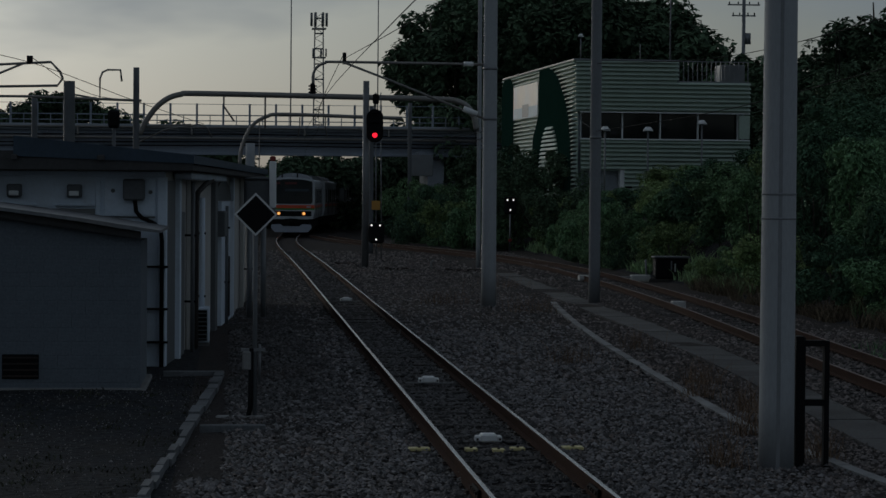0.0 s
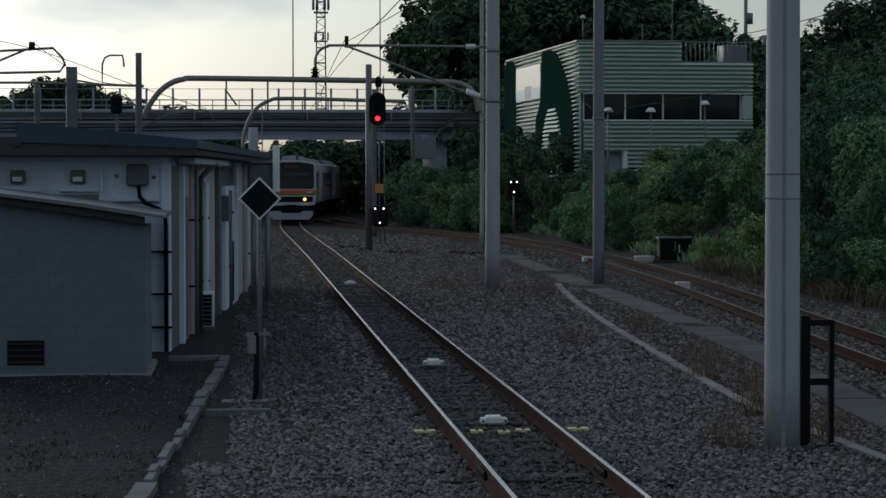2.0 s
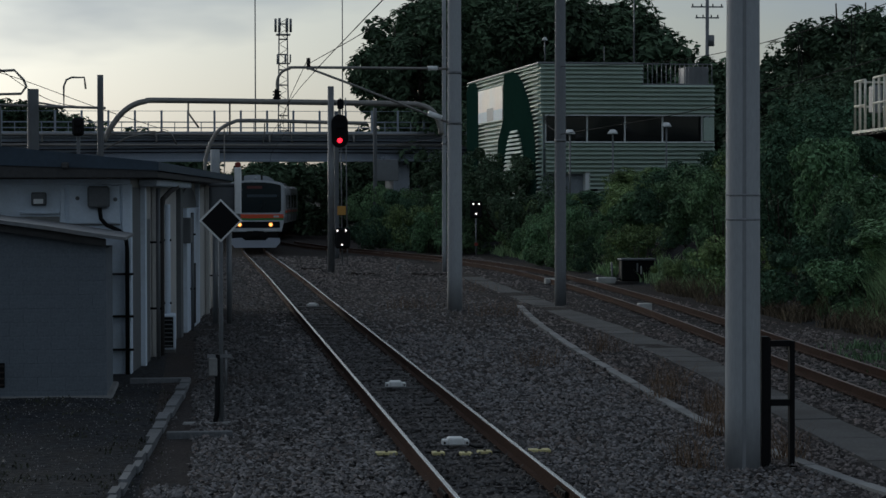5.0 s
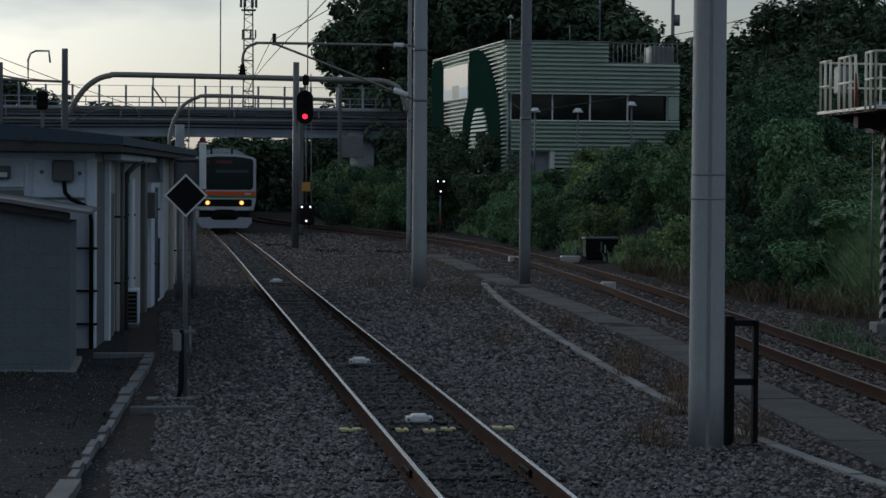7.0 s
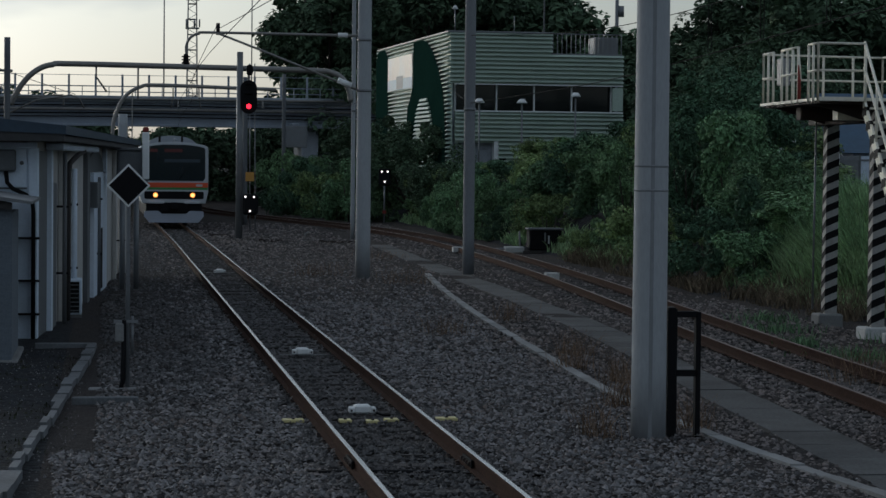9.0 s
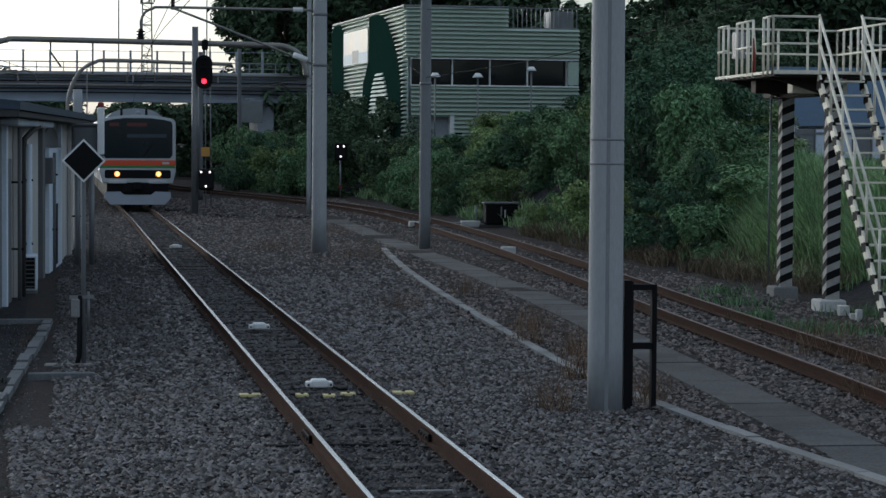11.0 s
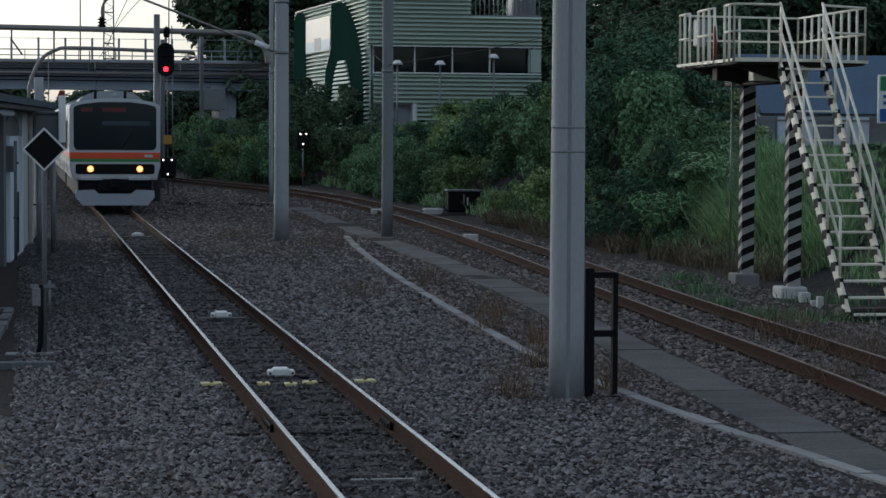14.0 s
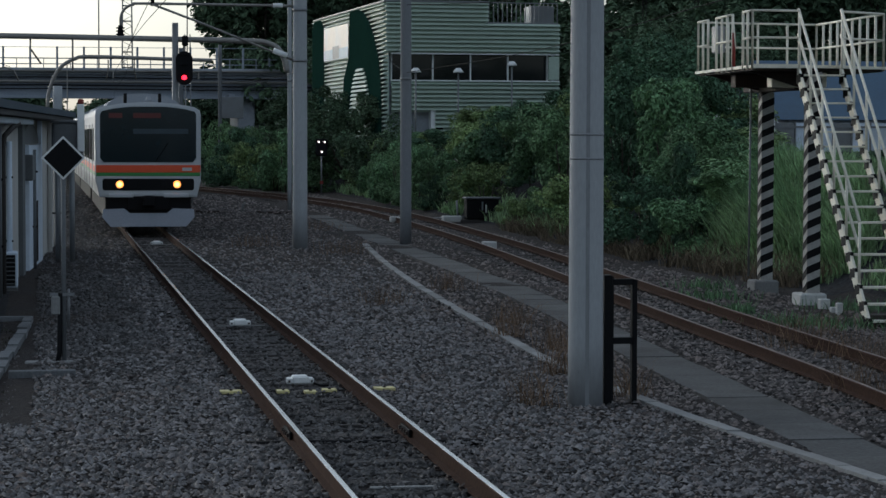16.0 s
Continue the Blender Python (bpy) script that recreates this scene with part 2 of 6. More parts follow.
M_LEAFDARK = leaf_mat("tree_leaf", (0.08, 0.12, 0.068), (0.05, 0.08, 0.05))
M_GRASS = leaf_mat("bank_grass", (0.23, 0.335, 0.165), (0.21, 0.24, 0.14))
M_DRYGRASS = leaf_mat("dry_grass", (0.125, 0.098, 0.066), (0.085, 0.075, 0.045))
M_DRYWEED = leaf_mat("dry_weed", (0.20, 0.135, 0.088), (0.12, 0.082, 0.05))
M_LOWWEED = leaf_mat("low_weed", (0.05, 0.055, 0.032), (0.065, 0.05, 0.035))
M_TRUNK = mat("bark", (0.055, 0.043, 0.033), 0.95, 0, 12, 0.3, 2, 0.4, None, 0.8, 0.02, stretch=(1, 1, 0.3))
M_BLUE = mat("blue_roof", (0.038, 0.09, 0.155), 0.5, 0, 8, 0.1, 0.6, 0.35, (0.03, 0.05, 0.075), 0.1, 0.004)
M_HILL = mat("far_hill", (0.045, 0.055, 0.04), 1.0, 0, 0.2, 0.3, 0.05, 0.4, None, 0)
M_DULLRED = mat("dull_red", (0.22, 0.03, 0.02), 0.7, 0, 20, 0.06, 2, 0.3, None, 0.05, 0.002)
M_ORANGEPOST = mat("orange_post", (0.6, 0.16, 0.03), 0.5, 0, 20, 0.06, 2, 0.3, None, 0.05, 0.002)
M_SIGNGREEN = mat("green_sign", (0.03, 0.22, 0.08), 0.4, 0, 20, 0.04, 2, 0.15, None, 0)
M_SIGNBLUE = mat("blue_sign", (0.02, 0.09, 0.33), 0.4, 0, 20, 0.04, 2, 0.15, None, 0)
# worn white, greyed further to hold the shade on the leg fronts
M_STRIPEWHITE = mat("worn_shaded_white_stripe", (0.38, 0.365, 0.34), 0.7, 0, 30, 0.1, 4, 0.5, (0.22, 0.20, 0.18), 0.2, 0.003)
M_WIRE = mat("wire", (0.02, 0.019, 0.018), 0.9, 0.0, 40, 0.1, 2, 0.2, None, 0, spec=0.1)


# ---- mesh helpers ----
def box(bm, x0, x1, y0, y1, z0, z1, bev=0.0):
    r = bmesh.ops.create_cube(bm, size=1.0)
    vs = r["verts"]
    for v in vs:
        v.co = Vector(((x0 + x1) / 2 + v.co.x * (x1 - x0), (y0 + y1) / 2 + v.co.y * (y1 - y0), (z0 + z1) / 2 + v.co.z * (z1 - z0)))
    if bev:
        es = list({e for v in vs for e in v.link_edges})
        bmesh.ops.bevel(bm, geom=es, offset=bev, segments=1, affect="EDGES", clamp_overlap=True)
    return bm


def tube(bm, pts, r, sides=8, r_end=None, caps=True):
    """A round bar through points."""
    pts = [Vector(p) for p in pts]
    rings = []
    up = None
    for i, p in enumerate(pts):
        d = (pts[min(i + 1, len(pts) - 1)] - pts[max(i - 1, 0)]).normalized()
        if up is None:
            up = Vector((0, 0, 1)) if abs(d.z) < 0.9 else Vector((1, 0, 0))
        a = d.cross(up).normalized()
        up = a.cross(d).normalized()
        rr = r if r_end is None else r + (r_end - r) * i / (len(pts) - 1)
        rings.append([bm.verts.new(p + a * rr * math.cos(k * 2 * math.pi / sides) + up * rr * math.sin(k * 2 * math.pi / sides)) for k in range(sides)])
    for A, B in zip(rings, rings[1:]):
        for k in range(sides):
            f = bm.faces.new((A[k], A[(k + 1) % sides], B[(k + 1) % sides], B[k]))
            f.smooth = True
    if caps:
        bm.faces.new(rings[0][::-1])
        bm.faces.new(rings[-1])
    return bm


def prism(bm, outline, z0, z1, axis="y"):
    """An outline of (u, v) pushed from z0 to z1 along an axis: y: (x, z) outline, x: (y, z), z: (x, y)."""
    def at(u, v, w):
        return {"y": (u, w, v), "x": (w, u, v), "z": (u, v, w)}[axis]
    a = [bm.verts.new(at(u, v, z0)) for u, v in outline]
    b = [bm.verts.new(at(u, v, z1)) for u, v in outline]
    n = len(a)
    bm.faces.new(a)
    bm.faces.new(b[::-1])
    for i in range(n):
        bm.faces.new((a[i], b[i], b[(i + 1) % n], a[(i + 1) % n]))
    bmesh.ops.recalc_face_normals(bm, faces=bm.faces[:])
    return bm


def spline3(pts, n):
    """A smooth line through points, as n + 1 points."""
    out = []
    P = [Vector(p) for p in pts]
    seg = len(P) - 1
    for i in range(n + 1):
        t = i / n * seg
        k = min(seg - 1, int(t))
        u = t - k
        p0, p1, p2, p3 = P[max(0, k - 1)], P[k], P[k + 1], P[min(seg, k + 2)]
        out.append(0.5 * ((2 * p1) + (p2 - p0) * u + (2 * p0 - 5 * p1 + 4 * p2 - p3) * u * u + (3 * p1 - p0 - 3 * p2 + p3) * u ** 3))
    return out


def mesh_of(bm, name, material):
    me = bpy.data.meshes.new(name)
    bm.to_mesh(me)
    bm.free()
    me.materials.append(material)
    return me


def part(name, bm, material, parent, label=""):
    ob = new(name, mesh_of(bm, name, material))
    ob.parent = parent
    if label:
        ob["label"] = label
    return ob


def thing(name, label, category, m=None, group="", kind=""):
    ob = new(name)
    if m is not None:
        ob.matrix_world = m
    return tagged(ob, label, category, group, kind)


def solid(name, bm, material, label, category, m=None, group="", kind=""):
    ob = new(name, mesh_of(bm, name, material))
    if m is not None:
        ob.matrix_world = m
    return tagged(ob, label, category, group, kind)


def B():
    return bmesh.new()


def raw(name, verts, faces, material):
    me = bpy.data.meshes.new(name)
    me.from_pydata(verts, [], faces)
    me.materials.append(material)
    return me


def leaves(name, count, spread, size, material, seed, lumps=7, low=0.0, fat=(0.14, 0.34)):
    """A crown of many small leaves: lumps of leaves round random centres in an ellipsoid, with gaps between."""
    rng = np.random.default_rng(seed)
    sx, sy, sz = spread
    c = rng.normal(size=(lumps, 3))
    c /= np.linalg.norm(c, axis=1)[:, None]
    c *= rng.uniform(0.3, 1.0, (lumps, 1)) ** 0.6
    rad = rng.uniform(*fat, lumps)
    k = rng.integers(0, lumps, count)
    d = rng.normal(size=(count, 3))
    d /= np.linalg.norm(d, axis=1)[:, None]
    p = c[k] + d * (rad[k] * rng.uniform(0.55, 1.08, count) ** 0.5)[:, None]
    p *= np.array([sx, sy, sz])
    p[:, 2] = np.maximum(p[:, 2] + sz, low)
    a = d + rng.normal(scale=0.5, size=(count, 3)) + np.array([0, 0, 0.9])
    a /= np.linalg.norm(a, axis=1)[:, None]
    u = np.cross(a, rng.normal(size=(count, 3)))
    u /= np.linalg.norm(u, axis=1)[:, None]
    w = np.cross(a, u)
    s = (size * rng.uniform(0.6, 1.4, count))[:, None]
    v = np.stack([p - u * s, p + w * s * 0.45 + a * s * 0.15, p + u * s, p - w * s * 0.45 + a * s * 0.15], 1).reshape(-1, 3)
    faces = np.arange(count * 4).reshape(-1, 4)
    return raw(name, v.tolist(), faces.tolist(), material)


def blades(name, pts, height, width, material, seed, lean=0.35):
    """Grass: one bent blade of three triangles a point."""
    rng = np.random.default_rng(seed)
    n = len(pts)
    ang = rng.uniform(0, 2 * math.pi, n)
    h = height * rng.uniform(0.45, 1.2, n)
    side = np.stack([np.cos(ang), np.sin(ang), np.zeros(n)], 1) * (width * rng.uniform(0.6, 1.3, n))[:, None]
    tip = rng.normal(scale=lean, size=(n, 3)) * h[:, None]
    tip[:, 2] = h
    mid = tip * np.array([0.35, 0.35, 0.6])
    v = np.stack([pts - side, pts + side, pts + mid - side * 0.7, pts + mid + side * 0.7, pts + tip], 1).reshape(-1, 3)
    f = []
    for i in range(n):
        o = 5 * i
        f += [(o, o + 1, o + 3, o + 2), (o + 2, o + 3, o + 4)]
    return raw(name, v.tolist(), f, material)


# ---- the ground: one sheet, flat along the tracks, rising to a bank on the one side and to hills behind ----
def smooth(a, b, t):
    t = min(1.0, max(0.0, (t - a) / (b - a)))
    return t * t * (3 - 2 * t)


def bank_foot(y):
    return 11.6 + 0.6 * math.sin(y * 0.09) - 1.0 * smooth(55, 95, y) + 1.2 * smooth(95, 112, y) - 3.0 * smooth(120, 150, y) + 0.8 * (1 - smooth(30, 50, y))


def gz(x, y):
    z = -0.2 + 0.05 * noise.noise((x * 0.4, y * 0.25, 1.0)) * smooth(1.4, 2.6, abs(x))
    if y > -20:
        f = bank_foot(y)
        top = 2.2 + 0.6 * smooth(50, 110, y)
        z += top * smooth(f, f + 4.5, x) + 0.25 * noise.noise((x * 0.5, y * 0.3, 4.0)) * smooth(f, f + 1.5, x)
    z += 6.5 * smooth(135, 200, y) * smooth(10, 26, x) * (1 - smooth(31, 46, x))
    z += 5.0 * math.exp(-((x + 25) / 11) ** 2 - ((y - 265) / 30) ** 2)
    return z


gx = sorted(set([round(-6 + 0.5 * i, 2) for i in range(53)] + [-900, -500, -300, -180, -110, -70, -45, -30, -22, -16, -12, -9, -7.5, 24, 28, 33, 40, 50, 62, 80, 110, 160, 240, 360, 550, 900]))
gy = sorted(set([-600, -200, -80, -30, -12, 0, 8, 14] + [16 + 1.0 * i for i in range(110)] + [130, 136, 144, 152, 162, 174, 188, 205, 225, 250, 280, 320, 370, 440, 560, 800, 1300, 2200]))
gv = [(x, y, gz(x, y)) for y in gy for x in gx]
nx = len(gx)
gf = [(j * nx + i, j * nx + i + 1, (j + 1) * nx + i + 1, (j + 1) * nx + i) for j in range(len(gy) - 1) for i in range(nx - 1)]
ground = new("ground", raw("ground", gv, gf, M_GROUND))
ground.data.materials.append(M_SOIL)
for poly in ground.data.polygons:
    c = poly.center
    poly.use_smooth = True
    poly.material_index = 1 if c.x > bank_foot(c.y) + 0.2 or c.x < -3.4 or c.y > 190 or (c.y > 125 and abs(c.x - 1) > 7) else 0
tagged(ground, "dark grey gravel ground of a rail yard with an earth bank", "ground", kind="structure")

platform_bm = box(B(), -9.0, -1.55, -60, 2.0, -0.2, 1.1, 0.02)
platform = solid("platform", platform_bm, M_CONC, "grey concrete station platform end beside the track", "platform", kind="structure")


# ---- tracks ----
def spline(keys, n):
    """A smooth line through (y, x) keys, as n points."""
    ys = np.array([k[0] for k in keys], float)
    xs = np.array([k[1] for k in keys], float)
    m = np.gradient(xs, ys)
    out = []
    for y in np.linspace(ys[0], ys[-1], n):
        i = min(len(ys) - 2, max(0, int(np.searchsorted(ys, y)) - 1))
        h = ys[i + 1] - ys[i]
        t = (y - ys[i]) / h
        x = ((2 * t ** 3 - 3 * t ** 2 + 1) * xs[i] + (t ** 3 - 2 * t ** 2 + t) * h * m[i] + (-2 * t ** 3 + 3 * t ** 2) * xs[i + 1] + (t ** 3 - t ** 2) * h * m[i + 1])
        out.append((float(x), float(y)))
    return out


BEND = spline([(60, 0.0), (85, 0.0), (105, -0.08), (122, -0.12), (134, 0.0), (151, 0.62), (170, 1.9), (200, 5.4), (240, 12.5), (280, 22.0)], 120)


def main_x(y):
    return float(np.interp(y, [q[1] for q in BEND], [q[0] for q in BEND]))


MAIN = [(main_x(y), y) for y in [-40, 20, 60, 80] + [90 + 5 * i for i in range(37)]]
SIDE = spline([(-30, 3.4), (5, 4.95), (16, 5.85), (22, 6.35), (25, 6.6), (28, 6.8), (32, 7.0), (36, 7.22), (40, 7.46), (45, 7.78), (50, 8.1), (60, 8.66), (70, 9.05), (80, 9.32), (88, 9.35), (95, 9.1), (102, 8.55), (108, 7.85), (118, 6.2), (135, 3.6), (150, 2.4)], 70)


def rail_mesh(name, line, off, profile, material):
    """A profile of (across, up) swept along a line at an offset."""
    vs, fs = [], []
    k = len(profile)
    for i, (x, y) in enumerate(line):
        x0, y0 = line[max(0, i - 1)]
        x1, y1 = line[min(len(line) - 1, i + 1)]
        d = math.hypot(x1 - x0, y1 - y0)
        nxx, nyy = (y1 - y0) / d, -(x1 - x0) / d
        vs += [(x + nxx * (off + u), y + nyy * (off + u), v) for u, v in profile]
        if i:
            fs += [((i - 1) * k + j, (i - 1) * k + (j + 1) % k, i * k + (j + 1) % k, i * k + j) for j in range(k)]
    fs += [tuple(range(k)), tuple(range((len(line) - 1) * k, len(line) * k))[::-1]]
    me = raw(name, vs, fs, material)
    bm = B()
    bm.from_mesh(me)
    bmesh.ops.recalc_face_normals(bm, faces=bm.faces[:])
    bm.to_mesh(me)
    bm.free()
    return me


RAIL = [(-0.0635, -0.153), (0.0635, -0.153), (0.0635, -0.142), (0.012, -0.122), (0.009, -0.045), (0.031, -0.035), (0.0325, -0.008), (0.024, -0.002), (-0.024, -0.002), (-0.0325, -0.008), (-0.031, -0.035), (-0.009, -0.045), (-0.012, -0.122), (-0.0635, -0.142)]
HEAD = [(-0.024, -0.004), (0.024, -0.004), (0.022, -0.001), (0.012, 0.0), (-0.012, 0.0), (-0.022, -0.001)]


def sleeper_mesh():
    bm = box(B(), -1.05, 1.05, -0.115, 0.115, -0.34, -0.158, 0.012)
    return mesh_of(bm, "sleeper", M_SLEEPER)


def fastening_mesh():
    bm = box(B(), -0.10, 0.10, -0.07, 0.07, -0.16, -0.143, 0.004)
    for sx in (-0.082, 0.082):
        box(bm, sx - 0.018, sx + 0.018, -0.03, 0.03, -0.15, -0.122, 0.006)
    return mesh_of(bm, "fastening", M_DARKSTEEL)


SLEEPER, FASTENING = sleeper_mesh(), fastening_mesh()


def railway(line, head, label, name, y_from, y_to, step):
    tr = thing(name, label, "railway track", kind="structure")
    for off in (-0.566, 0.566):
        r = new("rail", rail_mesh("rail", line, off, RAIL, M_RUST))
        r.parent = tr
        h = new("rail_head", rail_mesh("rail_head", line, off, HEAD, head))
        h.parent = r
    y = y_from
    xs, ys = [p[0] for p in line], [p[1] for p in line]
    while y < y_to:
        x = float(np.interp(y, ys, xs))
        turn = -math.atan2(float(np.interp(y + 1, ys, xs)) - x, 1.0)
        s = new("sleeper", SLEEPER)
        s.parent = tr
        s.matrix_local = Matrix.Translation((x, y, random.uniform(-0.024, -0.008))) @ Matrix.Rotation(turn + random.uniform(-0.012, 0.012), 4, "Z")
        if y < 60:
            for off in (-0.566, 0.566):
                q = new("fastening", FASTENING)
                q.parent = s
                q.location = (off, 0, 0)
        y += step
    return tr


track_main = railway(MAIN, M_POLISH, "straight railway track with bright polished rail heads on ballast", "track_1", 14.0, 110, 0.62)
track_side = railway(SIDE, M_DULLRAIL, "curved rusty siding track on brown ballast", "track_2", 22.0, 112, 0.62)


EDGE = spline([(12, 4.9), (20.2, 3.95), (24, 3.66), (28.4, 3.52), (34.9, 3.72), (40.3, 3.98), (44.9, 4.22), (50.6, 4.58), (58, 5.15), (62.6, 5.56)], 60)
PATH = spline([(12, 3.9), (18, 4.3), (21.4, 4.5), (24, 4.65), (27, 4.83), (30.5, 5.04), (33, 5.22), (36, 5.44), (40, 5.7), (43, 5.82), (46.5, 5.94), (51, 6.08), (55, 6.16), (60, 6.26), (66, 6.38), (86, 6.9)], 62)


def scatter_ballast():
    rng = np.random.default_rng(3)
    px, py, sz = [], [], []
    for y0, y1, dens in ((15.5, 22, 430), (22, 28, 330), (28, 36, 230), (36, 50, 110), (50, 80, 34), (80, 116, 16)):
        n = int((y1 - y0) * 15 * dens)
        x = rng.uniform(-4.6, 10.4, n)
        side_x = np.interp(y0 * 0.5 + y1 * 0.5, [16, 40, 60], [6.0, 7.6, 8.5])
        y = rng.uniform(y0, y1, n)
        edge = np.interp(y, [q[1] for q in EDGE], [q[0] for q in EDGE])
        mid = np.interp(y, [q[1] for q in PATH], [q[0] for q in PATH])
        keep = (np.abs(x - edge) > 0.07) & (np.abs(x - mid) > 0.34 + 0.16 * rng.uniform(size=n)) & (x > np.maximum(-2.6 - 0.035 * y, -4.2)) & ~((x < -3.0) & (y > 24))
        keep &= rng.uniform(size=n) < np.where(x > edge, 0.75, 1.0)
        keep &= rng.uniform(size=n) < np.where((np.abs(x) < 0.5), 0.7, 1.0)
        px.append(x[keep]), py.append(y[keep]), sz.append(np.full(keep.sum(), 0.027 if y1 < 29 else 0.029 if y1 < 40 else 0.036 if y1 < 90 else 0.055))
    x, y, s = np.concatenate(px), np.concatenate(py), np.concatenate(sz)
    n = len(x)
    s = s * rng.uniform(0.6, 1.5, n)
    z = np.where(np.abs(x) < 1.3, -0.178, -0.19) + rng.uniform(-0.012, 0.024, n)
    base = np.array([(1, 0, 0), (-1, 0, 0), (0, 1, 0), (0, -1, 0), (0, 0, 1), (0, 0, -1)], float)
    v = base[None] * rng.uniform(0.65, 1.25, (n, 6, 1)) + rng.normal(scale=0.2, size=(n, 6, 3))
    a = rng.uniform(0, 2 * math.pi, n)
    ca, sa = np.cos(a), np.sin(a)
    vx = v[:, :, 0] * ca[:, None] - v[:, :, 1] * sa[:, None]
    vy = v[:, :, 0] * sa[:, None] + v[:, :, 1] * ca[:, None]
    v = np.stack([vx, vy, v[:, :, 2] * 0.75], 2) * s[:, None, None] + np.stack([x, y, z], 1)[:, None]
    tri = np.array([(0, 2, 4), (2, 1, 4), (1, 3, 4), (3, 0, 4), (2, 0, 5), (1, 2, 5), (3, 1, 5), (0, 3, 5)])[:4]
    f = (np.arange(n) * 6)[:, None, None] + tri[None]
    me = bpy.data.meshes.new("ballast")
    vv, ff = v.reshape(-1, 3), f.reshape(-1, 3)
    me.vertices.add(len(vv))
    me.vertices.foreach_set("co", vv.ravel())
    me.loops.add(len(ff) * 3)
    me.loops.foreach_set("vertex_index", ff.ravel())
    me.polygons.add(len(ff))
    me.polygons.foreach_set("loop_start", np.arange(len(ff)) * 3)
    me.update(calc_edges=True)
    me.materials.append(M_BALLAST)
    me.materials.append(M_BALLASTDARK)
    me.materials.append(M_BALLASTBROWN)
    edge_all = np.interp(y, [q[1] for q in EDGE], [q[0] for q in EDGE])
    # stones towards the hut take the same darker colour as those between the rails
    dark_side = (x < -1.2 + rng.normal(scale=0.25, size=n)) & (y > 31 + rng.normal(scale=3.0, size=n))
    kind_of = np.where((np.abs(x) < 0.75 + rng.normal(scale=0.12, size=n)) | dark_side, 1, np.where((x > edge_all - 0.3 + rng.normal(scale=0.25, size=n)) | (rng.uniform(size=n) < 0.22) | (y > 60 + rng.normal(scale=9, size=n)), 2, 0))
    me.polygons.foreach_set("material_index", np.repeat(kind_of.astype(np.int32), 4))
    return tagged(new("ballast", me), "loose grey crushed stone ballast round the tracks", "gravel", kind="stuff")


scatter_ballast()


def loose_stones():
    rng = np.random.default_rng(8)
    n = 8000
    x, y = rng.uniform(-8.5, -3.2, n), rng.uniform(19, 38, n)
    bm_v, bm_f = [], []
    for i in range(n):
        s = rng.uniform(0.006, 0.021) * (1 if rng.uniform() < 0.97 else 1.8)
        a = rng.uniform(0, 6)
        o = len(bm_v)
        for k in range(4):
            bm_v.append((x[i] + s * math.cos(a + 1.57 * k) * rng.uniform(0.7, 1.3), y[i] + s * math.sin(a + 1.57 * k) * rng.uniform(0.7, 1.3), gz(x[i], y[i]) - 0.01))
        bm_v.append((x[i], y[i], gz(x[i], y[i]) + s * 0.8))
        bm_f += [(o + k, o + (k + 1) % 4, o + 4) for k in range(4)]
    tagged(new("loose_stone", raw("loose_stone", bm_v, bm_f, M_BALLAST)), "scattered stones on dark soil by the shed", "gravel", kind="stuff")


loose_stones()

# concrete edging along the yard path, and the path itself
edging = thing("kerb", "thin pale concrete edging line beside the yard path", "kerb", kind="structure")
for (x0, y0), (x1, y1) in zip(EDGE, EDGE[1:]):
    bm = B()
    wdt = 0.075
    prism(bm, [(x0 - wdt, y0), (x0 + wdt, y0), (x1 + wdt, y1 - 0.012), (x1 - wdt, y1 - 0.012)], -0.3, -0.145 + random.uniform(-0.012, 0.008), "z")
    part("edging_block", bm, M_CONC, edging)
path = thing("pavement", "worn dark grey concrete slab path beside the siding", "path", kind="structure")
for i, ((x0, y0), (x1, y1)) in enumerate(zip(PATH, PATH[1:])):
    bm = B()
    wd = 0.37 + random.uniform(-0.025, 0.025)
    prism(bm, [(x0 - wd, y0), (x0 + wd, y0), (x1 + wd, y1 - 0.012), (x1 - wd, y1 - 0.012)], -0.35, -0.172 + random.uniform(-0.008, 0.006), "z")
    part("slab", bm, M_PATH, path)


